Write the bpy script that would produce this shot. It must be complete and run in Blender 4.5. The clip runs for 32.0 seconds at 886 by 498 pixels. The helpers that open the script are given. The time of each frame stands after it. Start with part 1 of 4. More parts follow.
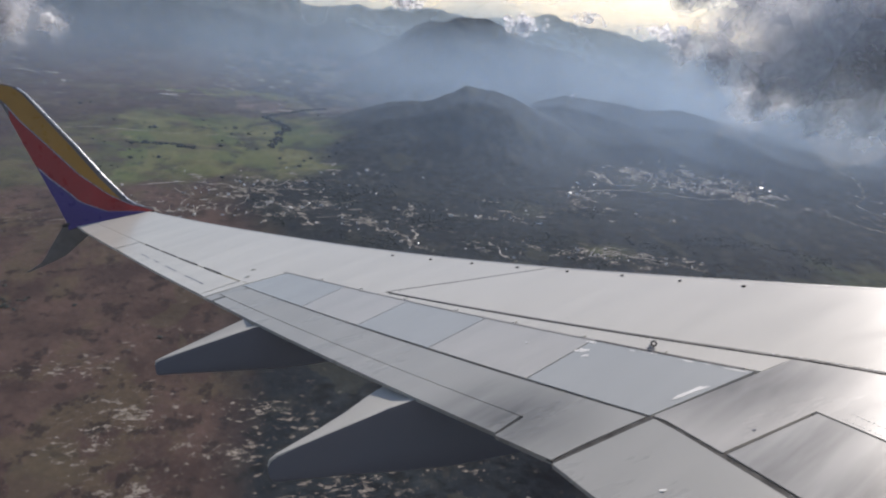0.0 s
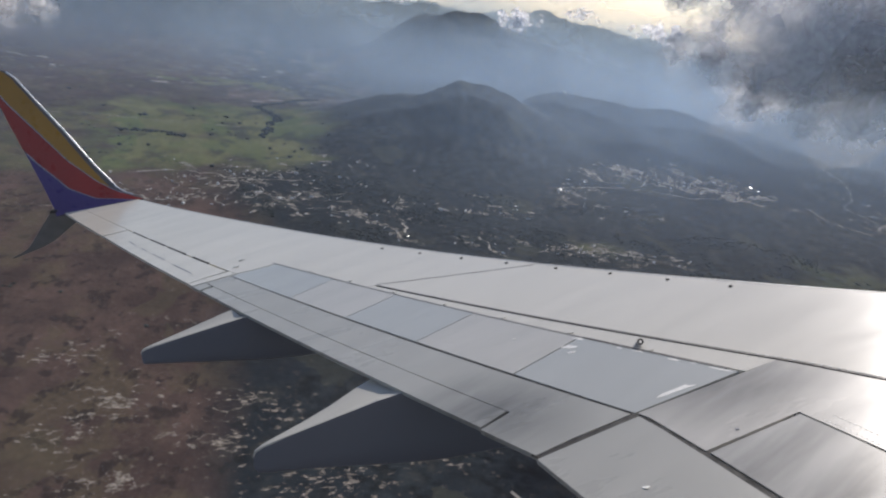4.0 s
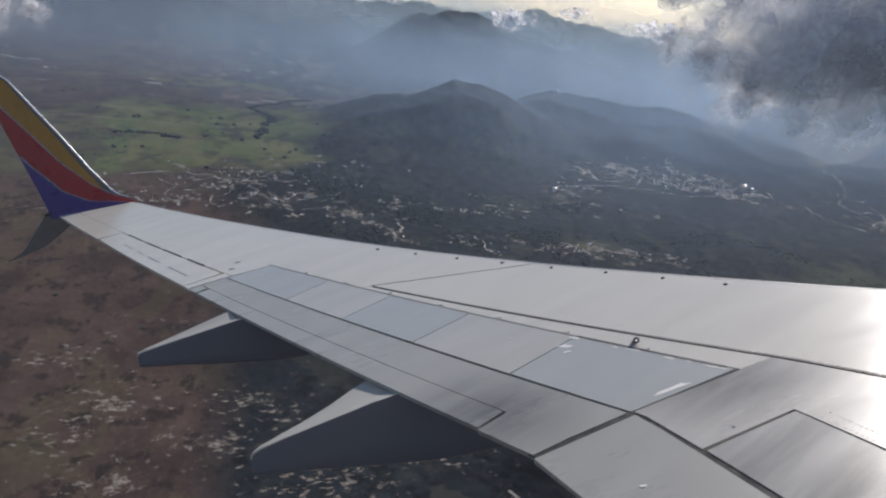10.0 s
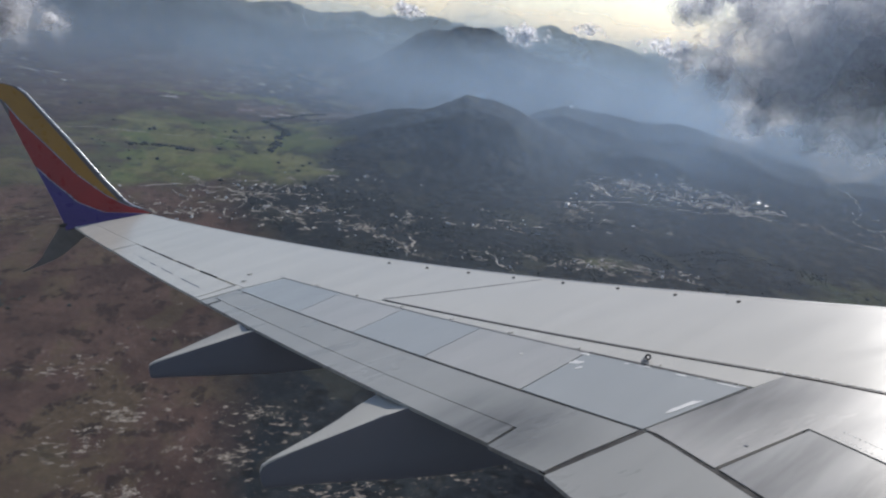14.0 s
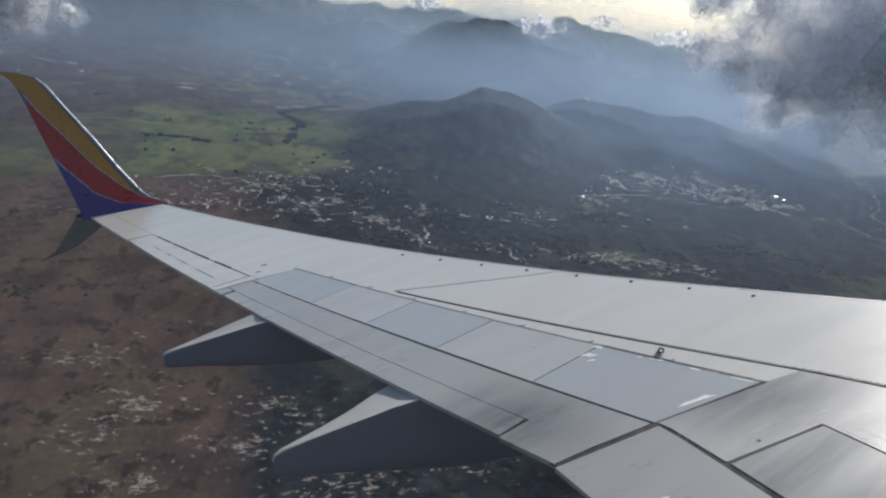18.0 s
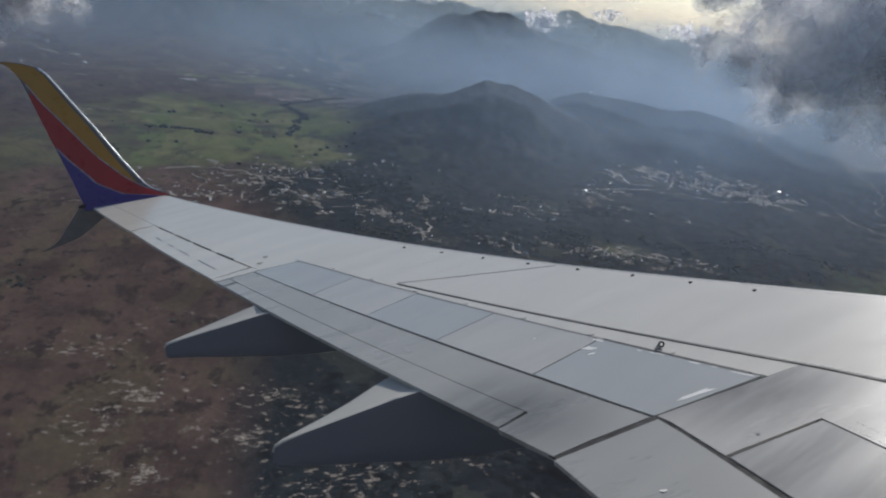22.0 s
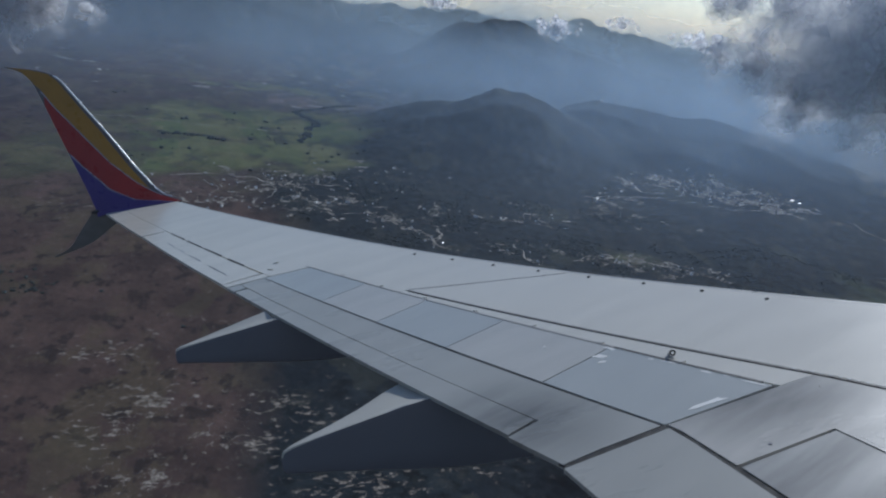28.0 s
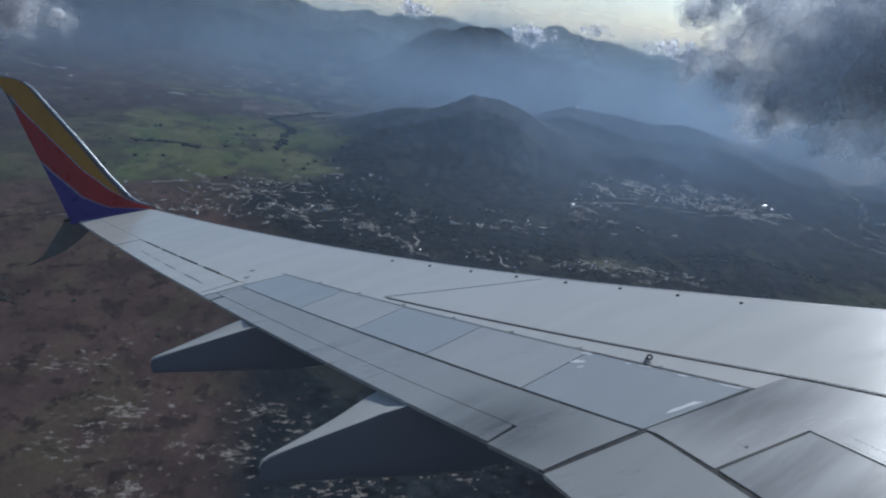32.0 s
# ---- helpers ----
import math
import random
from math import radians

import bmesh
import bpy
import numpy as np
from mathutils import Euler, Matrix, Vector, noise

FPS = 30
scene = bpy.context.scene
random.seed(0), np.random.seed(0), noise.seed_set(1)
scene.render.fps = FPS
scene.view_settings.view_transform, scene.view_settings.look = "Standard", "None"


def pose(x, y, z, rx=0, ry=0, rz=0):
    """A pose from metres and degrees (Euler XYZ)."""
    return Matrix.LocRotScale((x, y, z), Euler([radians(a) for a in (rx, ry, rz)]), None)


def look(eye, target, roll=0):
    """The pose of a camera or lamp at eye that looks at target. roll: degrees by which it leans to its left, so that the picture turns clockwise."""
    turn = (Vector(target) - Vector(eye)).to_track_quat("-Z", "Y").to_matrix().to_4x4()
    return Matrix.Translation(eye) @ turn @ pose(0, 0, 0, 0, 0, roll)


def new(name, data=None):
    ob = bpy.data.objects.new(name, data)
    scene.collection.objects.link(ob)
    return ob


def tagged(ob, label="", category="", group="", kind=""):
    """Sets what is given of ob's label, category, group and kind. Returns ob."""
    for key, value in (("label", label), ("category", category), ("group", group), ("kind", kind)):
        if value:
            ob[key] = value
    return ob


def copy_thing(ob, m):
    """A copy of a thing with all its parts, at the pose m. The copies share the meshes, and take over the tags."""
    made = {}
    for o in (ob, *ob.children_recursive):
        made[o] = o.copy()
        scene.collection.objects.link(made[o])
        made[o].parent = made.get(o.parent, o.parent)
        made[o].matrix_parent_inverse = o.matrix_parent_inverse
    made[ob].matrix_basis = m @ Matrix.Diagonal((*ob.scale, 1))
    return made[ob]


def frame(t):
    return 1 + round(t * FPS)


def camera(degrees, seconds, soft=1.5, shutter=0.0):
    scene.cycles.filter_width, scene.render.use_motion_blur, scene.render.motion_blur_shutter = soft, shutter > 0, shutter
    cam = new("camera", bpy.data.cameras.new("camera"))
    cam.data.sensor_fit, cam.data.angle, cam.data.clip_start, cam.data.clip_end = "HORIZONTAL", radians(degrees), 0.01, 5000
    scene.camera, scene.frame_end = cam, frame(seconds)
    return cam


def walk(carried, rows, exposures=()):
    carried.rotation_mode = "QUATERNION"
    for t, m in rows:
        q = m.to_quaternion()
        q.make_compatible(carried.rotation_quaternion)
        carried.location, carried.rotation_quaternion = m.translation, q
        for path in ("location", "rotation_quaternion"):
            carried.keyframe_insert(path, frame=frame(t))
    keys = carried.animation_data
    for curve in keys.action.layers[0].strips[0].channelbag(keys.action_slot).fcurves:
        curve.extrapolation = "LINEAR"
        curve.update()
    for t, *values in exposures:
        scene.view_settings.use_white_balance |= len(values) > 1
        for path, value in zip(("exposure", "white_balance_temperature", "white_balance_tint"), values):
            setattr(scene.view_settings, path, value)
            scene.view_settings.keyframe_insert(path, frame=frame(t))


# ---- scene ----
# The airliner climbs in a left bank; its wing stands still here and the hand-held camera sways at the cabin window.
ROWS = [
    (0.0, pose(0.006, 0.012, 449.982, 71.86, -6.26, 3.64)),
    (0.5, pose(0.005, 0.011, 449.983, 71.86, -6.82, 3.55)),
    (1.0, pose(0.005, 0.011, 449.983, 71.82, -7.23, 3.44)),
    (1.5, pose(0.004, 0.010, 449.983, 71.81, -7.29, 3.44)),
    (2.0, pose(0.004, 0.010, 449.984, 71.74, -7.36, 3.44)),
    (2.5, pose(0.003, 0.009, 449.985, 71.56, -7.47, 3.39)),
    (3.0, pose(0.003, 0.008, 449.986, 71.48, -7.56, 3.35)),
    (3.5, pose(0.003, 0.007, 449.987, 71.47, -7.66, 3.33)),
    (5.5, pose(0.002, -0.001, 449.996, 71.36, -6.97, 2.53)),
    (6.0, pose(0.002, -0.001, 449.997, 71.31, -6.64, 2.43)),
    (6.5, pose(0.002, -0.001, 449.998, 71.21, -6.52, 2.36)),
    (7.0, pose(0.003, -0.001, 449.998, 71.16, -6.66, 2.44)),
    (7.5, pose(0.003, -0.000, 449.999, 71.23, -6.79, 2.44)),
    (8.0, pose(0.003, -0.000, 449.999, 71.27, -6.96, 2.47)),
    (8.5, pose(0.003, 0.000, 449.999, 71.36, -7.24, 2.48)),
    (9.0, pose(0.003, 0.000, 450.000, 71.43, -7.40, 2.50)),
    (9.5, pose(0.003, -0.000, 449.999, 71.40, -7.36, 2.63)),
    (10.0, pose(0.003, -0.000, 449.999, 71.48, -7.24, 2.79)),
    (10.5, pose(0.003, -0.001, 449.998, 71.65, -7.26, 3.15)),
    (11.0, pose(0.003, -0.001, 449.997, 71.81, -7.40, 3.67)),
    (11.5, pose(0.003, -0.001, 449.997, 71.99, -7.26, 4.11)),
    (12.0, pose(0.003, -0.001, 449.996, 72.04, -7.06, 4.18)),
    (12.5, pose(0.004, -0.001, 449.996, 72.21, -6.80, 4.15)),
    (13.0, pose(0.004, -0.001, 449.996, 72.30, -6.85, 3.96)),
    (13.5, pose(0.004, -0.001, 449.996, 72.33, -7.25, 3.87)),
    (14.0, pose(0.004, -0.001, 449.996, 72.43, -7.52, 3.80)),
    (14.5, pose(0.004, -0.001, 449.997, 72.47, -7.63, 3.82)),
    (16.5, pose(0.010, -0.001, 449.996, 72.74, -7.88, 4.16)),
    (17.0, pose(0.011, -0.000, 449.995, 72.55, -7.87, 4.30)),
    (17.5, pose(0.013, -0.000, 449.995, 72.15, -7.69, 4.53)),
    (18.0, pose(0.014, -0.000, 449.994, 71.71, -7.53, 4.91)),
    (18.5, pose(0.016, -0.001, 449.993, 71.42, -7.50, 5.29)),
    (19.0, pose(0.017, -0.001, 449.992, 71.38, -7.64, 5.44)),
    (19.5, pose(0.019, -0.002, 449.992, 71.42, -7.67, 5.42)),
    (20.0, pose(0.020, -0.003, 449.991, 71.40, -7.77, 5.36)),
    (20.5, pose(0.021, -0.004, 449.991, 71.23, -7.74, 5.36)),
    (21.0, pose(0.023, -0.004, 449.991, 71.21, -7.65, 5.32)),
    (21.5, pose(0.024, -0.004, 449.991, 71.22, -7.69, 5.23)),
    (22.0, pose(0.026, -0.003, 449.991, 71.17, -7.79, 5.19)),
    (22.5, pose(0.027, -0.003, 449.991, 71.13, -7.84, 5.25)),
    (23.0, pose(0.029, -0.002, 449.991, 71.08, -7.96, 5.28)),
    (23.5, pose(0.030, -0.002, 449.991, 70.98, -7.96, 5.30)),
    (24.0, pose(0.031, -0.001, 449.991, 70.84, -8.01, 5.19)),
    (24.5, pose(0.032, -0.001, 449.990, 70.75, -8.17, 5.26)),
    (25.0, pose(0.032, -0.001, 449.990, 70.72, -8.31, 5.47)),
    (25.5, pose(0.032, -0.001, 449.989, 70.75, -8.17, 5.70)),
    (26.0, pose(0.032, -0.000, 449.988, 70.99, -8.06, 5.90)),
    (26.5, pose(0.031, 0.000, 449.987, 71.28, -8.10, 5.87)),
    (28.5, pose(0.028, 0.003, 449.985, 71.74, -7.75, 6.05)),
    (29.0, pose(0.027, 0.003, 449.985, 71.96, -7.90, 6.07)),
    (29.5, pose(0.026, 0.004, 449.985, 72.12, -7.90, 6.11)),
    (30.0, pose(0.025, 0.004, 449.984, 72.27, -7.93, 6.10)),
    (30.5, pose(0.024, 0.004, 449.984, 72.42, -8.04, 5.87)),
    (31.0, pose(0.024, 0.004, 449.983, 72.43, -8.14, 5.36)),
    (31.5, pose(0.023, 0.004, 449.983, 72.37, -8.13, 4.80)),
    (32.0, pose(0.023, 0.004, 449.983, 72.32, -8.01, 4.30)),
]
LIGHTS = [(0.0, 0.32, 6680, 13), (3.0, 0.27, 6640, 12), (6.0, 0.08, 6580, 12), (8.0, 0.01, 6530, 12), (10.0, 0.05, 6500, 12), (12.0, 0.17, 6420, 10), (14.0, 0.12, 6350, 10), (17.5, 0.14, 6320, 9), (19.5, 0.04, 6330, 9), (22.0, -0.12, 6350, 9), (24.0, -0.3, 6150, 9), (27.5, -0.35, 5650, 7), (32.0, -0.3, 5500, 6)]
scene.cycles.transparent_max_bounces = 64
cam = camera(59.62, 32.0, soft=2.25)
walk(cam, ROWS, LIGHTS)

# ---- light ----
SUN_AZ, SUN_EL = radians(23.6), radians(30.6)
world = bpy.data.worlds.new("world")
scene.world = world
world.use_nodes = True
wn = world.node_tree.nodes
sky = wn.new("ShaderNodeTexSky")
sky.sky_type = "NISHITA"
sky.sun_disc = False
sky.sun_elevation, sky.sun_rotation = SUN_EL, SUN_AZ
sky.altitude, sky.air_density, sky.dust_density, sky.ozone_density = 500, 0.75, 0.6, 1.0
wn["Background"].inputs["Strength"].default_value = 0.085
world.node_tree.links.new(sky.outputs[0], wn["Background"].inputs["Color"])
sun = new("sun", bpy.data.lights.new("sun", "SUN"))
sun.data.energy, sun.data.angle, sun.data.color = 3.0, radians(0.6), (1.0, 0.95, 0.89)
sun.matrix_world = look((0, 0, 900), (-math.sin(SUN_AZ) * math.cos(SUN_EL), -math.cos(SUN_AZ) * math.cos(SUN_EL), 900 - math.sin(SUN_EL)))


# ---- materials ----
class Mat:
    """A small node graph writer round one Principled surface."""

    def __init__(self, name, color=(0.5, 0.5, 0.5), rough=0.5, metal=0.0):
        self.m = bpy.data.materials.new(name)
        self.m.use_nodes = True
        self.t = self.m.node_tree
        self.b = self.t.nodes["Principled BSDF"]
        self.b.inputs["Base Color"].default_value = (*color, 1)
        self.b.inputs["Roughness"].default_value = rough
        self.b.inputs["Metallic"].default_value = metal

    def node(self, kind, **values):
        n = self.t.nodes.new(kind)
        for k, v in values.items():
            n.inputs[k.replace("_", " ")].default_value = v
        return n

    def link(self, a, b):
        self.t.links.new(a, b)

    def coords(self, scale=(1, 1, 1), turn=0.0):
        c = self.t.nodes.new("ShaderNodeTexCoord")
        mp = self.t.nodes.new("ShaderNodeMapping")
        mp.vector_type = "TEXTURE"
        mp.inputs["Scale"].default_value = tuple(1 / v for v in scale)
        mp.inputs["Rotation"].default_value = (0, 0, turn)
        self.link(c.outputs["Object"], mp.inputs["Vector"])
        return mp.outputs[0]

    def noise(self, scale, detail=4.0, rough=0.55, stretch=(1, 1, 1), turn=0.0):
        n = self.node("ShaderNodeTexNoise", Scale=scale, Detail=detail, Roughness=rough)
        self.link(self.coords(stretch, turn), n.inputs["Vector"])
        return n.outputs["Fac"]

    def cells(self, scale, stretch=(1, 1, 1), turn=0.0, wander=0.6):
        """A random value for each of many irregular fields."""
        n = self.node("ShaderNodeTexVoronoi", Scale=scale)
        v = self.t.nodes.new("ShaderNodeVectorMath")
        v.operation = "MULTIPLY_ADD"
        w = self.node("ShaderNodeTexNoise", Scale=scale * 1.7, Detail=4.0)
        place = self.coords(stretch, turn)
        self.link(place, w.inputs["Vector"])
        self.link(w.outputs["Color"], v.inputs[0])
        v.inputs[1].default_value = (wander / scale,) * 3
        self.link(place, v.inputs[2])
        self.link(v.outputs[0], n.inputs["Vector"])
        return n.outputs["Color"]

    def ramp(self, fac, lo, hi, a=0.0, b=1.0):
        r = self.node("ShaderNodeMapRange", From_Min=lo, From_Max=hi, To_Min=a, To_Max=b)
        self.link(fac, r.inputs["Value"])
        return r.outputs[0]

    def attr(self, name):
        a = self.t.nodes.new("ShaderNodeAttribute")
        a.attribute_name = name
        return a.outputs["Fac"]

    def math(self, op, a, b):
        n = self.t.nodes.new("ShaderNodeMath")
        n.operation = op
        for i, v in enumerate((a, b)):
            if isinstance(v, (int, float)):
                n.inputs[i].default_value = v
            else:
                self.link(v, n.inputs[i])
        return n.outputs[0]

    def mix(self, fac, a, b):
        n = self.t.nodes.new("ShaderNodeMix")
        n.data_type = "RGBA"
        for sock, v in ((n.inputs[0], fac), (n.inputs[6], a), (n.inputs[7], b)):
            if isinstance(v, tuple):
                sock.default_value = (*v, 1)
            elif isinstance(v, (int, float)):
                sock.default_value = v
            else:
                self.link(v, sock)
        return n.outputs[2]

    def color(self, c):
        self.link(c, self.b.inputs["Base Color"])
        return self

    def rough(self, r):
        self.link(r, self.b.inputs["Roughness"])
        return self

    def bump(self, height, strength=0.2, distance=0.01):
        n = self.node("ShaderNodeBump", Strength=strength, Distance=distance)
        self.link(height, n.inputs["Height"])
        self.link(n.outputs[0], self.b.inputs["Normal"])
        return self


def aircraft_paint(name, color, rough=0.3, streak=0.14, metal=0.0, soot=None, flow_mark=0.3):
    """Weathered grey wing paint: cloudy patches, streaks that run along the airflow, fine speckle."""
    m = Mat(name, color, rough, metal)
    dark = tuple(c * (1 - streak * 1.9) for c in color)
    light = tuple(min(1, c * (1 + streak * 0.5)) for c in color)
    flow = m.ramp(m.noise(1.7, 3, 0.55, (0.3, 2.6, 1.0), radians(17)), 0.36, 0.72)
    cloud = m.ramp(m.noise(0.8, 4, 0.6), 0.3, 0.7)
    c = m.mix(cloud, color, light)
    c = m.mix(m.math("MULTIPLY", flow, flow_mark), c, dark)
    c = m.mix(m.ramp(m.noise(60, 2, 0.7), 0.66, 0.8, 0, 0.35), c, dark)
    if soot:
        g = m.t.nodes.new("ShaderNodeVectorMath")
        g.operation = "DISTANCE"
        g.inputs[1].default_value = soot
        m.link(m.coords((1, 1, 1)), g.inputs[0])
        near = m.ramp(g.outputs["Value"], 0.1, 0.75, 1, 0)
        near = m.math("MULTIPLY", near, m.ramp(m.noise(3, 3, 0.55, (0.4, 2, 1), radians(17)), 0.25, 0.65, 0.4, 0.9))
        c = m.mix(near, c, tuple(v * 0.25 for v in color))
    m.color(c)
    m.rough(m.ramp(m.noise(1.6, 5, 0.65, (0.4, 1.6, 1)), 0.3, 0.75, rough * 0.92, rough * 1.25))
    m.bump(m.noise(0.7, 3, 0.5), 0.17, 0.02)
    return m.m


def plain(name, color, rough=0.5, metal=0.0, var=0.15, scale=6.0):
    m = Mat(name, color, rough, metal)
    m.color(m.mix(m.ramp(m.noise(scale, 5, 0.6), 0.3, 0.7), tuple(c * (1 - var) for c in color), tuple(min(1, c * (1 + var)) for c in color)))
    m.rough(m.ramp(m.noise(scale * 2.3, 3), 0.3, 0.7, rough * 0.85, min(1, rough * 1.2)))
    return m.m


SKIN = aircraft_paint("wing_skin_paint", (0.73, 0.69, 0.605), 0.22)
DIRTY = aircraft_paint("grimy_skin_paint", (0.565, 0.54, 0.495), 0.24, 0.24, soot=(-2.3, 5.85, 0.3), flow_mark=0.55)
STREAKED = aircraft_paint("streaked_spoiler_paint", (0.475, 0.46, 0.43), 0.2, 0.28, flow_mark=1.0)
SPOILER = aircraft_paint("spoiler_paint", (0.48, 0.49, 0.47), 0.2, 0.12)
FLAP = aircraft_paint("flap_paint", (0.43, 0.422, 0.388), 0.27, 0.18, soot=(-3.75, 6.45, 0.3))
WARM = aircraft_paint("warm_spoiler_paint", (0.56, 0.54, 0.495), 0.2, 0.16)
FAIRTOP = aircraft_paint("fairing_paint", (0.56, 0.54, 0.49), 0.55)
# Same fairing paint with the shade of the sides put into its colour.
FAIRSHADE = aircraft_paint("shaded_fairing_paint", (0.098, 0.107, 0.142), 0.5)
ALU = aircraft_paint("dull_aluminium", (0.36, 0.36, 0.36), 0.55, 0.1, metal=0.5)
FIN = plain("weathered_fin_paint", (0.21, 0.19, 0.18), 0.5)
# Near-black for the skin joint and for shade painted down in panel gaps.
JOINT_SHADE = plain("joint_shade_black", (0.010, 0.010, 0.012), 0.8)
YELLOW = plain("yellow_livery_paint", (0.50, 0.245, 0.035), 0.3, 0, 0.08, 3)
RED = plain("red_livery_paint", (0.42, 0.035, 0.03), 0.3, 0, 0.08, 3)
BLUE = plain("blue_livery_paint", (0.075, 0.045, 0.22), 0.3, 0, 0.08, 3)
SILVER = plain("silver_livery_stripe", (0.62, 0.62, 0.66), 0.3, 0.5)
WHITE_METAL = plain("polished_edge_metal", (0.95, 0.95, 0.94), 0.3, 0.85)
CORE = plain("shaded_winglet_paint", (0.17, 0.15, 0.14), 0.4)
RUBBER = plain("black_rubber", (0.02, 0.02, 0.02), 0.7)
HINGE = plain("weathered_hinge_seal", (0.36, 0.345, 0.325), 0.6)
STRIP = plain("grey_rubber", (0.075, 0.072, 0.07), 0.6)
CHIP = plain("white_primer", (0.82, 0.81, 0.78), 0.6)


# ---- mesh helpers ----
def mesh_of(name, verts, faces, material, smooth=True):
    me = bpy.data.meshes.new(name)
    me.from_pydata([tuple(v) for v in verts], [], [tuple(f) for f in faces])
    me.update()
    if material:
        me.materials.append(material)
    if smooth:
        me.polygons.foreach_set("use_smooth", [True] * len(me.polygons))
        me.set_sharp_from_angle(angle=radians(38))
    return me


def piece(name, verts, faces, material, parent=None, label="", smooth=False):
    ob = new(name, mesh_of(name, verts, faces, material, smooth))
    if parent:
        ob.parent = parent
    if label:
        tagged(ob, label)
    return ob


def part(name, bm, material, parent, label=""):
    me = bpy.data.meshes.new(name)
    bm.to_mesh(me)
    bm.free()
    me.materials.append(material)
    ob = new(name, me)
    ob.parent = parent
    if label:
        tagged(ob, label)
    return ob


def grid_faces(nu, nv, base=0, flip=False):
    out = []
    for i in range(nu - 1):
        for j in range(nv - 1):
            a = base + i * nv + j
            q = (a, a + nv, a + nv + 1, a + 1)
            out.append(q[::-1] if flip else q)
    return out


def closed_sheet(top, bottom, nu, nv):
    """A solid between two grids of nu x nv points."""
    n = nu * nv
    verts = list(top) + list(bottom)
    faces = grid_faces(nu, nv) + grid_faces(nu, nv, n, True)
    rim = [i * nv for i in range(nu)] + [(nu - 1) * nv + j for j in range(1, nv)] + [i * nv + nv - 1 for i in range(nu - 2, -1, -1)] + list(range(nv - 2, 0, -1))
    for a, b in zip(rim, rim[1:] + rim[:1]):
        faces.append((b, a, a + n, b + n))
    return verts, faces


# ---- the wing ----
KINK, TIP = 5.75, 16.64


def lead(y):
    return -0.5429 * (y - KINK)


def trail(y):
    return -3.787 - (0.2824 if y > KINK else 0.03) * (y - KINK)


def front(y):
    """The fraction of the chord at which the bowed leading edge begins."""
    return -(0.006 * (y - 10.8) ** 2 - 0.035 + 0.015 * max(0, 9 - y) ** 1.5 + 0.045 * math.exp(-((y - 7.4) / 2.2) ** 2) + 0.025 * math.exp(-((y - 13.3) / 1.8) ** 2)) / (lead(y) - trail(y))


def top(y, f):
    """The upper surface at span y and at the fraction f of the chord."""
    c = lead(y) - trail(y)
    x = lead(y) - f * c
    z = 0.105 * (y - 1.9) + 1.069 * (max(y - 1.9, 0) / 15) ** 2 - 0.0793 * f * c
    nose = front(y)
    if f < nose + 0.05:
        k = min(1, (nose + 0.05 - f) / 0.05)
        z -= 0.028 * c * (1 - math.sqrt(max(0, 1 - k * k)))
    return Vector((x, y, z))


def depth(y, f):
    return max(0.035, (lead(y) - trail(y)) * 0.115 * 2.3 * math.sqrt(max(f, 0)) * (1 - f) ** 0.9)


wing = new("airliner_wing")
wing.empty_display_size = 2
wing.matrix_world = pose(6.2812, 0.6948, 449.7479, -19.808, -8.252, 26.544)
tagged(wing, "pale grey metal airliner wing with an upturned painted winglet", "airplane wing")


def steps(n, edge):
    return [0.0, edge] + [edge + (1 - 2 * edge) * k / n for k in range(1, n)] + [1 - edge, 1.0]


def slab(name, corners, material, label="", nu=16, nv=6, thick=0.03, lift=0.0, gap=0.006, parent=wing):
    """A skin panel on the upper surface. corners: (y, f) at inner front, outer front, outer rear, inner rear."""
    (y0, f0), (y1, f1), (y2, f2), (y3, f3) = corners
    us, vs = steps(nu, 0.004), steps(nv, 0.015)
    upper, lower = [], []
    for i, u in enumerate(us):
        for j, v in enumerate(vs):
            ya, yb = y0 + (y1 - y0) * u, y3 + (y2 - y3) * u
            y = ya + (yb - ya) * v
            fa = f0 + (f1 - f0) * u + (front(ya) if f0 < 0.06 else 0)
            f = fa * (1 - v) + (f3 + (f2 - f3) * u) * v
            y += gap * (1 - 2 * u)
            c = lead(y) - trail(y)
            f += gap / c * (1 - 2 * v)
            p = top(y, f)
            upper.append(p + Vector((0, 0, lift)))
            lower.append(p + Vector((0, 0, lift - thick)))
    vv, ff = closed_sheet(upper, lower, len(us), len(vs))
    return piece(name, vv, ff, material, parent, label, True)


# inner structure, seen only through the gaps and blackened to draw their shade
FS = [0.012, 0.03, 0.06, 0.12, 0.2, 0.35, 0.5, 0.65, 0.8, 0.9, 0.975]
YS = [1.9 + (TIP - 1.9) * k / 30 for k in range(31)]
up_, lo_ = [], []
for y in YS:
    for f in FS:
        p = top(y, f + front(y) * (1 - f) ** 2)
        up_.append(p - Vector((0, 0, 0.034 + 0.06 * min(1, 2.5 * max(0, 0.95 - f)))))
        lo_.append(p - Vector((0, 0, max(0.05 + 0.06 * min(1, 2.5 * max(0, 0.95 - f)), depth(y, f)) - 0.004)))
vv, ff = closed_sheet(up_, lo_, len(YS), len(FS))
piece("wing_box", vv, ff, JOINT_SHADE, wing, "inner wing structure, blackened as shade in the panel gaps", True)
# lower skin, in the fairings' shaded tone
lo2 = [q - Vector((0, 0, 0.012)) for q in lo_]
vv, ff = closed_sheet([q - Vector((0, 0, 0.003)) for q in lo_], lo2, len(YS), len(FS))
piece("lower_skin", vv, ff, FAIRSHADE, wing, "grey painted underside skin", True)

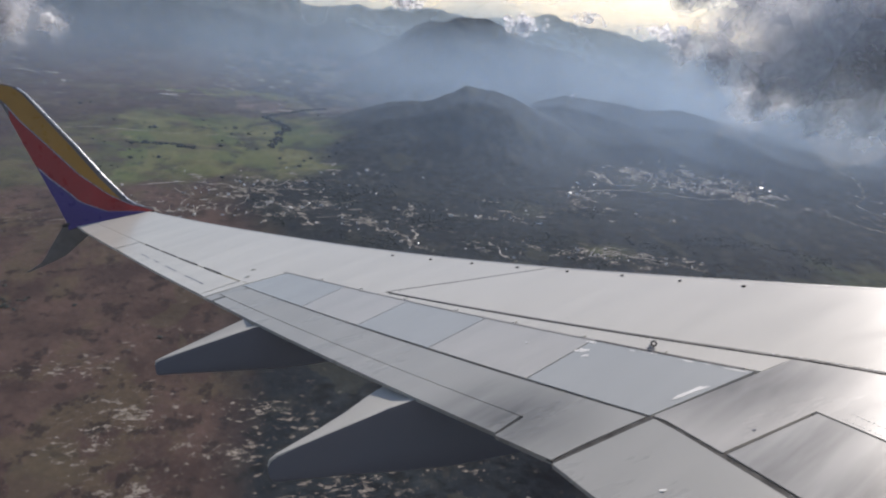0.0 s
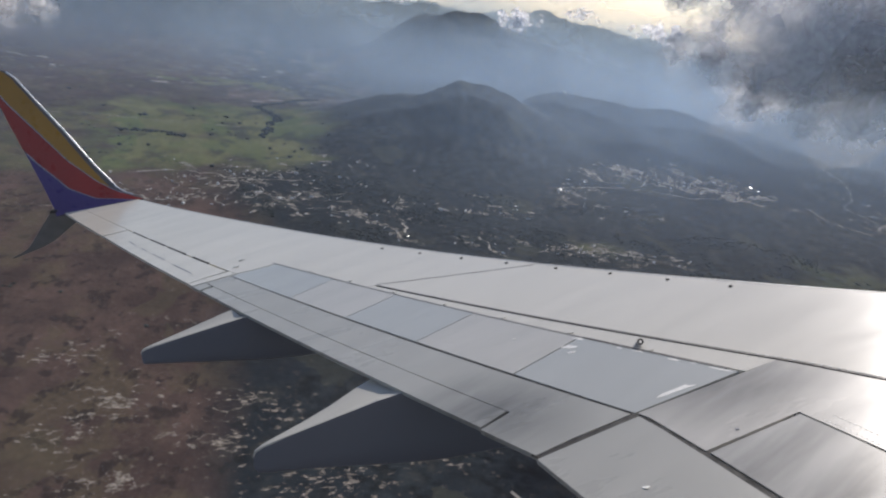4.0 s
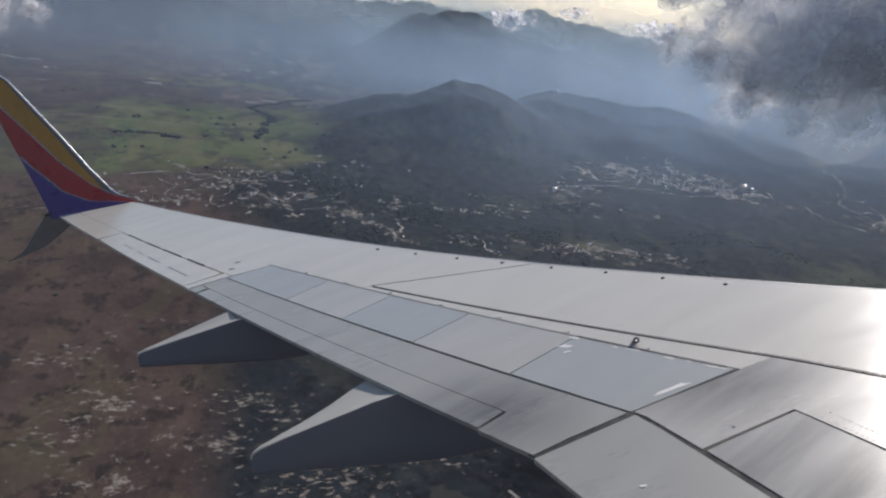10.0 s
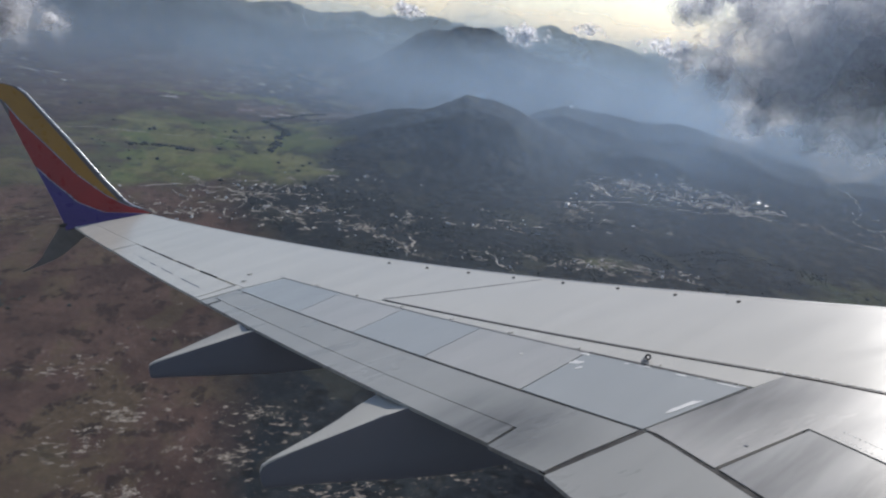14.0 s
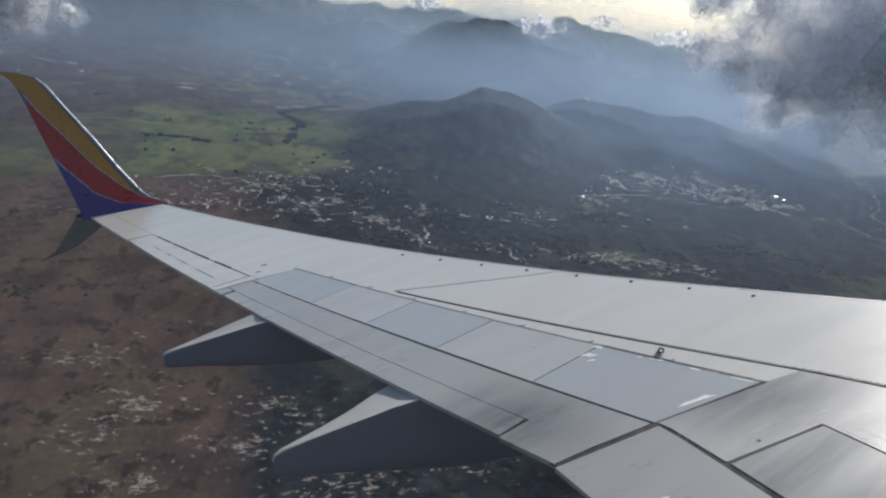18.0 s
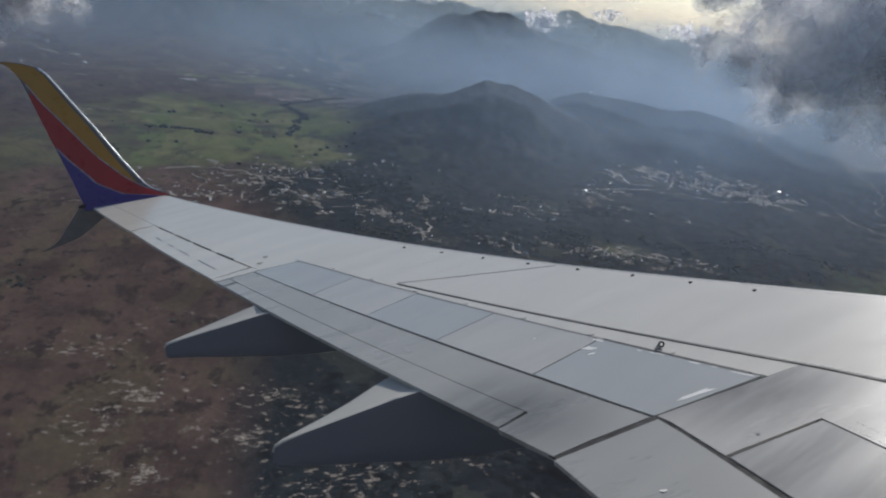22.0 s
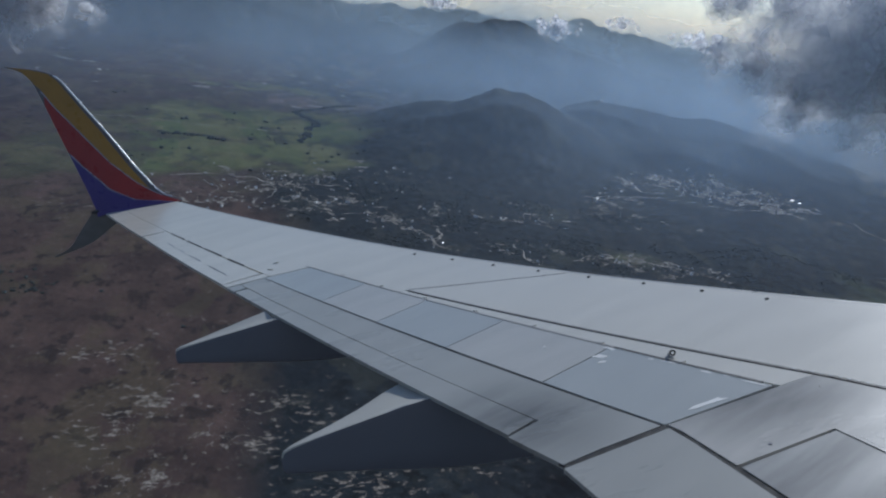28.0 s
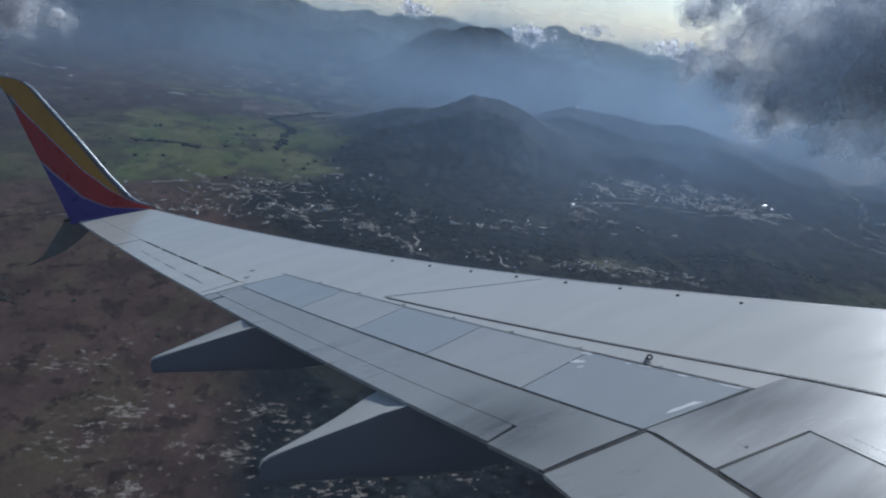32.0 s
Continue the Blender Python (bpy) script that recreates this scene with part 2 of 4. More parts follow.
# leading-edge slats: rounded nose strips
SLATS = [1.95, 4.6, 7.4, 10.3, 13.2, 16.3]
for ya, yb in zip(SLATS, SLATS[1:]):
    up2, lo2 = [], []
    n = 14
    fr = [0.045, 0.036, 0.028, 0.02, 0.013, 0.007, 0.003, 0.0]
    for k in range(n + 1):
        y = ya + 0.004 + (yb - ya - 0.008) * k / n
        c = lead(y) - trail(y)
        row = [top(y, front(y) + f) for f in fr]
        nose = row[-1]
        row += [nose + Vector((-0.004 * c, 0, -0.012 * c)), nose + Vector((-0.02 * c, 0, -0.026 * c)), nose + Vector((-0.06 * c, 0, -0.036 * c))]
        up2 += row
        lo2 += [q + Vector((-0.02, 0, -0.012)) for q in row]
    vv, ff = closed_sheet(up2, lo2, n + 1, len(fr) + 3)
    piece("slat", vv, ff, ALU, wing, "bare aluminium leading-edge slat", True)

slab("skin_panel", [(1.9, 0.048), (9.02, 0.048), (9.65, 0.512), (1.9, 0.382)], SKIN, "large grey inboard upper skin", 40, 12)
slab("skin_panel", [(9.02, 0.048), (TIP, 0.048), (TIP, 0.551), (9.68, 0.551)], SKIN, "large grey outboard upper skin", 40, 12, gap=0.0)
slab("skin_strip", [(5.88, 0.4605), (9.64, 0.523), (9.66, 0.55), (5.88, 0.536)], SKIN, "narrow grey strip ahead of the spoilers", 30, 2, gap=0.0)
slab("seal_strip", [(1.9, 0.383), (9.60, 0.513), (9.60, 0.520), (1.9, 0.391)], STRIP, "dark rubber seal along the rear spar", 30, 1, thick=0.02, lift=0.006, gap=0.0)
slab("skin_panel", [(11.24, 0.551), (TIP, 0.551), (TIP, 0.765), (11.215, 0.765)], SKIN, "grey fixed skin ahead of the aileron", 24, 4, gap=0.0)
slab("skin_panel", [(14.50, 0.768), (TIP, 0.768), (TIP, 1.08), (14.46, 1.025)], SKIN, "grey fixed wing tip skin", 10, 4, gap=0.003)
slab("skin_panel", [(11.215, 0.767), (11.385, 0.767), (11.265, 1.0), (11.13, 1.0)], SKIN, "narrow grey skin between flap and aileron", 4, 4, gap=0.004)
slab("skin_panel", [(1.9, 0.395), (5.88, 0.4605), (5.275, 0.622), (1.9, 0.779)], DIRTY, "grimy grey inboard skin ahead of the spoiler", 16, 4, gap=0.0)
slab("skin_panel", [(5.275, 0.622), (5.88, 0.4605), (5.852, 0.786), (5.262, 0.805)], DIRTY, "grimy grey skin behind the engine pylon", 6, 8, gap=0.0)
slab("skin_joint", [(9.012, 0.06), (9.028, 0.06), (9.656, 0.512), (9.64, 0.512)], JOINT_SHADE, "thin dark skin joint", 2, 12, thick=0.004, lift=0.0015, gap=0)
for k in range(34):
    y = 4.2 + 0.055 * k
    p = top(y, 0.384 + (0.514 - 0.384) * (y - 1.9) / 7.7) + Vector((0, 0, 0.007))
    piece("rivet", [p + Vector((q[0] * 0.011, q[1] * 0.013, q[2] * 0.004)) for q in ((1, 0, 0), (0.7, 0.7, 0), (0, 1, 0), (-0.7, 0.7, 0), (-1, 0, 0), (-0.7, -0.7, 0), (0, -1, 0), (0.7, -0.7, 0), (0, 0, 1))], [(i, (i + 1) % 8, 8) for i in range(8)], CHIP, wing)

# spoilers
def REAR(y):
    return 0.79 + 0.010 * max(0, (y - 8) / 3.2)


EDGES = [5.88, 7.01, 8.09, 9.085, 10.05, 11.21]
for k in range(5):
    a, b = EDGES[k], EDGES[k + 1]
    sp = slab("spoiler", [(a + (0.02 if k == 0 else 0.12), 0.541 + 0.002 * k), (b + (0.12 if k < 4 else 0.02), 0.543 + 0.003 * k), (b - (0.13 if k < 4 else 0.02), REAR(b)), (a - (0.02 if k == 0 else 0.13), REAR(a))],
              SPOILER if k in (0, 2, 4) else WARM, "flat spoiler panel lying flush, bluish grey" if k in (0, 2, 4) else "flat spoiler panel lying flush, warm grey", 12, 6, gap=0.0065 if k == 0 else 0.005)
    fa, fb = 0.541 + 0.002 * k, 0.543 + 0.003 * k
    slab("hinge_line", [(a + 0.1, fa - 0.004), (b + 0.1, fb - 0.004), (b + 0.1, fb + 0.003), (a + 0.1, fa + 0.003)], STRIP if k == 0 else HINGE, "", 10, 1, thick=0.008, lift=0.0035, gap=0.0, parent=sp)
slab("spoiler", [(1.95, 0.783), (5.26, 0.625), (5.24, 0.806), (1.95, 0.918)], STREAKED, "inboard spoiler panel with dark streaks", 16, 6, gap=0.008)

# black strips down in the widest joints, added to draw the gaps' shade
slab("flap_gap_shade", [(5.79, 0.79), (5.88, 0.79), (5.84, 1.0), (5.74, 1.0)], JOINT_SHADE, "black strip painting the shade in the gap between two flaps", 3, 8, thick=0.01, lift=-0.006, gap=0)
slab("flap_gap_shade", [(1.95, 0.910), (5.84, 0.783), (5.84, 0.800), (1.95, 0.940)], JOINT_SHADE, "black strip painting the gap's shade ahead of the inboard flap", 16, 2, thick=0.01, lift=-0.006, gap=0)
slab("spoiler_gap_shade", [(1.95, 0.776), (5.275, 0.616), (5.275, 0.632), (1.95, 0.792)], JOINT_SHADE, "black strip painting the gap's shade ahead of the inboard spoiler", 16, 2, thick=0.01, lift=-0.006, gap=0)
slab("spoiler_gap_shade", [(5.87, 0.784), (11.2, 0.795), (11.2, 0.811), (5.87, 0.801)], JOINT_SHADE, "black strip painting the gap's shade behind the spoilers", 20, 2, thick=0.01, lift=-0.007, gap=0)

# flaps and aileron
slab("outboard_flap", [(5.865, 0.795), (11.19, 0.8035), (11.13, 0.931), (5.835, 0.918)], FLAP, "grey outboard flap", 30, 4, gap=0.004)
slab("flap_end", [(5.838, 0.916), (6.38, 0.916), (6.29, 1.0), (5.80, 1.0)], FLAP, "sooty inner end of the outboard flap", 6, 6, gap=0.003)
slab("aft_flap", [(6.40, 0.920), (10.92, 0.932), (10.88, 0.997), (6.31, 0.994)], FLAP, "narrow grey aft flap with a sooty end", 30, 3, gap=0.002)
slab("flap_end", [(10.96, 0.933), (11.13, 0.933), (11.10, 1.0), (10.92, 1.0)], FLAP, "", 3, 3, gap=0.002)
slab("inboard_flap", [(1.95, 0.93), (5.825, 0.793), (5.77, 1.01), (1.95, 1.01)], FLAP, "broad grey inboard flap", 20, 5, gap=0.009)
ail = slab("aileron", [(11.40, 0.775), (14.48, 0.772), (14.43, 1.025), (11.27, 1.0)], SKIN, "grey aileron panel", 20, 5, gap=0.010)
for ya, yb in ((11.65, 12.2), (12.5, 12.9), (13.1, 13.3), (13.5, 13.8)):
    slab("tab_hinge", [(ya, 0.912), (yb, 0.912), (yb, 0.918), (ya, 0.918)], FAIRSHADE, "", 6, 1, thick=0.006, lift=0.002, gap=0, parent=ail)
for ya, yb in ((11.9, 12.35), (12.55, 13.1), (13.2, 13.7), (13.8, 14.3)):
    slab("hinge_gap", [(ya, 0.762), (yb, 0.762), (yb, 0.775), (ya, 0.775)], RUBBER, "", 6, 1, thick=0.01, lift=0.003, gap=0)
for k in range(7):
    y = 6.55 + 0.68 * k
    slab("hinge_cover", [(y, 0.530), (y + 0.03, 0.530), (y + 0.03, 0.540), (y, 0.540)], SKIN, "", 2, 1, thick=0.02, lift=0.008, gap=0)


def chip(y, f, ry, rf, seed):
    """A flake where the paint has come off, with a ragged outline."""
    rr = random.Random(seed)
    ring = []
    for k in range(11):
        a = 2 * math.pi * k / 11
        q = rr.uniform(0.5, 1.15)
        ring.append((y + ry * q * math.cos(a), f + rf * q * math.sin(a)))
    up = [top(y, f) + Vector((0, 0, 0.0025))] + [top(*q) + Vector((0, 0, 0.002)) for q in ring]
    low = [q - Vector((0, 0, 0.006)) for q in up[1:]]
    faces = [(0, 1 + k, 1 + (k + 1) % 11) for k in range(11)] + [(1 + k, 12 + k, 12 + (k + 1) % 11, 1 + (k + 1) % 11) for k in range(11)]
    piece("paint_chip", up + low, faces, CHIP, wing, "ragged white chip in the spoiler paint")


chip(7.02, 0.606, 0.05, 0.016, 1), chip(7.10, 0.556, 0.045, 0.008, 2), chip(5.945, 0.675, 0.03, 0.05, 3), chip(6.02, 0.552, 0.10, 0.004, 4), chip(6.33, 0.5535, 0.05, 0.004, 5)
chip(6.62, 0.551, 0.06, 0.004, 6), chip(6.75, 0.556, 0.03, 0.005, 7), chip(6.92, 0.63, 0.02, 0.012, 8), chip(6.2, 0.55, 0.03, 0.003, 9)


def plug(y, f, radius, material, label, name="access_plug"):
    p = top(y, f)
    ringp = [p + Vector((radius * math.cos(k * math.pi / 5), radius * math.sin(k * math.pi / 5), 0.0015)) for k in range(10)]
    low = [q - Vector((0, 0, 0.006)) for q in ringp]
    faces = [tuple(range(10))] + [(k, 10 + k, 10 + (k + 1) % 10, (k + 1) % 10) for k in range(10)]
    piece(name, ringp + low, faces, material, wing, label)


plug(5.17, 0.929, 0.022, CHIP, "small round pale plug in the flap")
plug(5.34, 0.725, 0.014, FAIRSHADE, "small dark drain hole", "drain_hole")
plug(7.46, 0.633, 0.016, CHIP, "small round pale plug in the spoiler")
plug(11.5, 0.703, 0.04, WARM, "small grey patch plate", "patch_plate")
plug(11.73, 0.617, 0.04, WARM, "small grey patch plate", "patch_plate")
for k in range(22):
    y = 5.12 - 0.035 * (k // 2)
    plug(y, (lead(y) + (2.13 if k % 2 else 2.21)) / (lead(y) - trail(y)), 0.006, CHIP, "", "rivet")


def ring_faces(rows, n, cap=True):
    faces = []
    for i in range(rows - 1):
        for j in range(n):
            a, b = i * n + j, i * n + (j + 1) % n
            faces.append((a, b, b + n, a + n))
    if cap:
        faces.append(tuple(range(n))[::-1])
        faces.append(tuple((rows - 1) * n + j for j in range(n)))
    return faces


def loft(name, rings, material, parent, label="", smooth=True):
    verts = [q for ring in rings for q in ring]
    return piece(name, verts, ring_faces(len(rings), len(rings[0])), material, parent, label, smooth)


# flat-headed vent studs along the leading edge
for k in range(8):
    s = k / 7
    y, f = 10.84 + (7.19 - 10.84) * s, 0.114 + (0.034 - 0.114) * s
    p = top(y, max(f, 0.056))
    rings = []
    for r, h in ((0.016, -0.004), (0.016, 0.005), (0.011, 0.011), (0.003, 0.013)):
        rings.append([p + Vector((r * 1.3 * math.cos(a), r * math.sin(a), h)) for a in [2 * math.pi * i / 10 for i in range(10)]])
    loft("vent_stud", rings, RUBBER, wing, "small dark stud")

# tie-down ring on a short post
p = top(6.70, 0.525)
post = loft("ring_post", [[p + Vector((r * math.cos(a), r * math.sin(a), h)) for a in [2 * math.pi * i / 10 for i in range(10)]] for r, h in ((0.03, -0.004), (0.028, 0.005), (0.010, 0.01), (0.008, 0.03))], ALU, wing, "short metal post")
ring = []
side, axis = Vector((0.82, -0.57, 0)), Vector((0.57, 0.82, 0))
for i in range(20):
    a = 2 * math.pi * i / 20
    o = side * math.cos(a) + Vector((0, 0, 1)) * math.sin(a)
    c = p + side * 0.030 + Vector((0, 0, 0.030)) + o * 0.018
    ring.append([c + o * 0.007 * math.cos(b) + axis * 0.007 * math.sin(b) for b in [2 * math.pi * j / 8 for j in range(8)]])
verts = [q for r in ring for q in r]
faces = [((i * 8 + j), (i * 8 + (j + 1) % 8), ((i + 1) % 20 * 8 + (j + 1) % 8), ((i + 1) % 20 * 8 + j)) for i in range(20) for j in range(8)]
piece("tie_down_ring", verts, faces, RUBBER, post, "upright dark metal ring", True)


# winglet
CANT = radians(13)
LE_V = ([0.0, 0.10, 0.24, 0.71, 1.36, 1.94, 2.42, 2.56, 2.66, 2.74], [-0.30, -0.06, 0.095, 0.415, 0.80, 1.17, 1.47, 1.61, 1.87, 2.36])
TE_V = ([0.0, 0.56, 1.05, 1.53, 1.95, 2.43, 2.62, 2.69, 2.74], [1.13, 1.33, 1.49, 1.65, 1.78, 1.95, 2.10, 2.23, 2.40])
YR_V = ([-0.07, 0.0, 0.15, 0.39, 0.81, 1.37, 1.92, 2.28, 2.8], [-0.30, -0.15, 0.1, 0.43, 0.84, 1.24, 1.64, 1.85, 2.3])
RB_V = ([-0.07, 0.0, 0.08, 0.33, 0.79, 1.01, 1.4], [-0.16, 0.12, 0.47, 0.9, 1.30, 1.46, 1.8])
TIPX, TIPZ = lead(16.6), 0.105 * 14.7 + 1.069 * 0.98 ** 2


def wl_point(u, v, out=0.0):
    """On the winglet: u aft, v up along its face, out towards the cabin."""
    bend = max(0.0, 1 - v / 0.45)
    y = 16.6 + v * math.sin(CANT) - 0.11 * bend ** 2
    z = TIPZ + v * math.cos(CANT) - 0.0793 * u * bend
    n = Vector((0, -math.cos(CANT), math.sin(CANT))).lerp(Vector((0, -0.5, 0.87)), 0.6 * bend)
    return Vector((TIPX - u, y, z)) + n * out


VS = [-0.07, -0.03, 0.0, 0.04, 0.09, 0.15, 0.22, 0.3, 0.4, 0.55, 0.75, 1.0, 1.25, 1.5, 1.75, 2.0, 2.2, 2.36, 2.46, 2.54, 2.6, 2.65, 2.69, 2.72, 2.74]
US = [0.0, 0.02, 0.06, 0.14, 0.28, 0.45, 0.62, 0.8, 0.92, 1.0]
inner, outer = [], []
for v in VS:
    a, b = np.interp(v, *LE_V), np.interp(v, *TE_V)
    for s in US:
        t = 0.05 * (b - a) * 2.4 * math.sqrt(s) * (1 - s) ** 0.8 + 0.004
        inner.append(wl_point(a + (b - a) * s, v, t * 0.5))
        outer.append(wl_point(a + (b - a) * s, v, -t * 0.5))
vv, ff = closed_sheet(inner, outer, len(VS), len(US))
winglet = piece("winglet", vv, ff, CORE, wing, "upturned winglet painted in yellow, red and blue bands", True)


def band(name, left, right, material, label, proud=0.004, n=8, v0=-0.07, v1=2.73):
    rows_in, rows_out = [], []
    count = 0
    for k in range(46):
        v = v0 + (v1 - v0) * k / 45
        a, b = np.interp(v, *LE_V), np.interp(v, *TE_V)
        lo, hi = min(max(left(v), a), b), max(min(right(v), b), a)
        if hi - lo < 0.002:
            hi = lo + 0.002
        for j in range(n + 1):
            u = lo + (hi - lo) * j / n
            s = min(max((u - a) / max(b - a, 1e-4), 0), 1)
            t = (0.05 * (b - a) * 2.4 * math.sqrt(s) * (1 - s) ** 0.8 + 0.004) * 0.5
            rows_in.append(wl_point(u, v, t + proud))
            rows_out.append(wl_point(u, v, t - 0.003))
        count += 1
    vv, ff = closed_sheet(rows_in, rows_out, count, n + 1)
    return piece(name, vv, ff, material, winglet, label, True)


yr, rb = (lambda v: np.interp(v, *YR_V)), (lambda v: np.interp(v, *RB_V))
# Dark grey left bare ahead of the yellow paints the winglet's shaded strip.
band("yellow_band", lambda v: np.interp(v, *LE_V) + 0.125 - 0.02 * v, lambda v: yr(v) - 0.012, YELLOW, "golden yellow painted band", v0=0.2)
band("red_band", lambda v: yr(v) + 0.012, lambda v: rb(v) - 0.014, RED, "red painted band", v1=2.3)
band("blue_band", lambda v: rb(v) + 0.014, lambda v: 9.0, BLUE, "dark blue painted band", v1=1.05)
edge = []
for k in range(40):
    v = 0.06 + 2.48 * k / 39
    q = wl_point(float(np.interp(v, *LE_V)) + 0.012, v)
    edge.append([q + Vector((0.020 * math.cos(a), 0.024 * math.sin(a), 0)) for a in [2 * math.pi * i / 12 for i in range(12)]])
loft("leading_edge_strip", edge, WHITE_METAL, winglet, "bright bare metal leading edge")
band("pinstripe", lambda v: yr(v) - 0.009, lambda v: yr(v) + 0.009, SILVER, "thin silver line between yellow and red", 0.005, 2, v0=0.1, v1=2.25)
band("pinstripe", lambda v: rb(v) - 0.010, lambda v: rb(v) + 0.010, SILVER, "thin silver line between red and blue", 0.005, 2, v1=1.0)
# lower fin of the winglet
inner, outer = [], []
for k in range(13):
    s = k / 12
    v = 0.05 - 0.77 * s
    hook = max(0, s - 0.72) / 0.28
    a = 0.47 + 1.08 * s + 0.36 * hook ** 1.6
    b = 1.17 + 0.60 * s ** 0.95 + 0.20 * hook ** 2.2
    a = min(a, b - 0.02)
    for q in (0, 0.05, 0.2, 0.5, 0.8, 1.0):
        t = 0.05 * (b - a) * 2.2 * math.sqrt(q) * (1 - q) ** 0.8 + 0.004
        base = Vector((TIPX - a - (b - a) * q, 16.55 + 0.55 * (0.05 - v), TIPZ - 0.08 + v * 0.97))
        inner.append(base + Vector((0, -t * 0.6, 0)))
        outer.append(base + Vector((0, t * 0.6, 0)))
vv, ff = closed_sheet(inner, outer, 13, 6)
piece("lower_fin", vv, ff, FIN, winglet, "grey downturned lower fin", True)
p = wl_point(1.15, 0.03, 0.0)
loft("tail_light", [[p + Vector((-h, r * math.cos(a), r * math.sin(a) - 0.02)) for a in [2 * math.pi * i / 10 for i in range(10)]] for r, h in ((0.03, -0.05), (0.035, 0.02), (0.025, 0.06), (0.005, 0.08))], RUBBER, winglet, "small dark lamp housing")


# flap-track fairings: canoe bodies under the trailing edge
def fairing(y, top_line, bottom_line, half, crown, bow=1.3):
    """Lines give z at stations of x, from under the wing to the tail."""
    xs = top_line[0]
    rings = []
    n = 20
    for i, x in enumerate(xs):
        zt, zb, h = top_line[1][i], bottom_line[1][i], half[i]
        hh = (zt - zb) / 2
        ring = [(h * s, zt) for s in (1, 0.6, 0.2, -0.2, -0.6, -1)] + [(-h * 1.04, zt - hh * s) for s in (0.3, 0.8, 1.3)]
        ring += [(-h * 1.0, zb + hh * 0.35), (-h * 0.8, zb + hh * 0.08), (-h * 0.4, zb), (h * 0.4, zb), (h * 0.8, zb + hh * 0.08), (h * 1.0, zb + hh * 0.35)]
        ring += [(h * 1.04, zt - hh * s) for s in (1.3, 0.8, 0.3)]
        ring = [Vector((x, y + q, w)) for q, w in ring]
        rings.append(ring)
    body = loft("flap_track_fairing", rings, FAIRSHADE, wing, "canoe-shaped flap fairing, sides coloured dark as shade under a pale top")
    # pale roof plate
    t0, t1 = [], []
    for i, x in enumerate(xs):
        if x > trail(y) + 0.1:
            continue
        h = half[i]
        for s in (-1.0, -0.7, 0.0, 0.7, 1.0):
            zz = top_line[1][i] + 0.006 + crown * max(0, s) * min(1, h / 0.16) ** bow
            wide = 1.02 if s < 0 else 1.02 + 3.5 * h + 12 * max(0, h - 0.128)
            sweep = -0.28 * s * h * wide * min(1, h / 0.12)
            t0.append(Vector((x + sweep, y + s * h * wide, zz)))
            t1.append(Vector((x + sweep, y + s * h * wide, zz - 0.014)))
    vv, ff = closed_sheet(t1, t0, len(t0) // 5, 5)
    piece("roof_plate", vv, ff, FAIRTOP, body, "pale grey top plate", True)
    return body


x1 = [-2.9, -3.4, -3.9, -4.4, -4.75, -4.95, -5.15, -5.35, -5.6, -5.8, -5.89, -5.93, -5.94]
fairing(9.85, (x1, [0.62, 0.72, 0.79, 0.84, 0.87, 0.875, 0.845, 0.812, 0.772, 0.74, 0.724, 0.708, 0.680]),
        (x1, [0.55, 0.42, 0.35, 0.365, 0.40, 0.43, 0.46, 0.49, 0.53, 0.56, 0.570, 0.582, 0.610]),
        [0.03, 0.11, 0.14, 0.145, 0.14, 0.13, 0.11, 0.09, 0.06, 0.034, 0.020, 0.010, 0.005], 0.085)
x2 = [-1.6, -2.2, -2.8, -3.4, -3.9, -4.15, -4.35, -4.6, -4.85, -5.1, -5.2, -5.26, -5.28]
fairing(7.32, (x2, [0.05, 0.16, 0.26, 0.33, 0.38, 0.40, 0.375, 0.33, 0.28, 0.228, 0.205, 0.180, 0.140]),
        (x2, [-0.03, -0.20, -0.25, -0.235, -0.20, -0.16, -0.13, -0.08, -0.04, 0.0, 0.010, 0.024, 0.06]),
        [0.03, 0.13, 0.17, 0.175, 0.17, 0.16, 0.145, 0.115, 0.08, 0.042, 0.024, 0.010, 0.005], 0.05, 5.0)


# ---- the body of the airliner, with the window that the camera looks through ----
def hull(s, x, inset=0.0):
    """A point of the round hull: s runs up the side, in radians from the widest line."""
    rad = 1.88 - inset
    return Vector((x, rad * math.cos(s), 1.55 + rad * math.sin(s)))


WIN_X, WIN_S, WIN_W, WIN_H = -5.75, 0.10, 0.20, 0.105
xs = [-9.0, -7.5, -6.5] + [WIN_X + WIN_W * k for k in (-1.6, -1, -0.5, 0, 0.5, 1, 1.6)] + [-4.8, -3.5, -2.0, 0.0, 2.0]
ss = [radians(-88), radians(-60), radians(-30), -0.2] + [WIN_S + WIN_H * k for k in (-1, -0.5, 0, 0.5, 1)] + [0.35, 0.75, 1.0, 1.3, 1.6, 2.0, 2.6, 3.14, 3.7, 4.3, 4.72]
fus_v = [hull(s, x) for x in xs for s in ss] + [hull(s, x, 0.09) for x in xs for s in ss]
ns, nx = len(ss), len(xs)
fus_f, n = [], nx * ns
for i in range(nx - 1):
    for j in range(ns - 1):
        if xs[i] >= WIN_X - WIN_W - 1e-6 and xs[i + 1] <= WIN_X + WIN_W + 1e-6 and ss[j] >= WIN_S - WIN_H - 1e-6 and ss[j + 1] <= WIN_S + WIN_H + 1e-6:
            continue
        q = (i * ns + j, i * ns + j + 1, (i + 1) * ns + j + 1, (i + 1) * ns + j)
        fus_f += [q, tuple(k + n for k in q[::-1])]
piece("fuselage", fus_v, fus_f, SKIN, wing, "plain section of the airliner's hull", True)
belly_t, belly_b = [], []
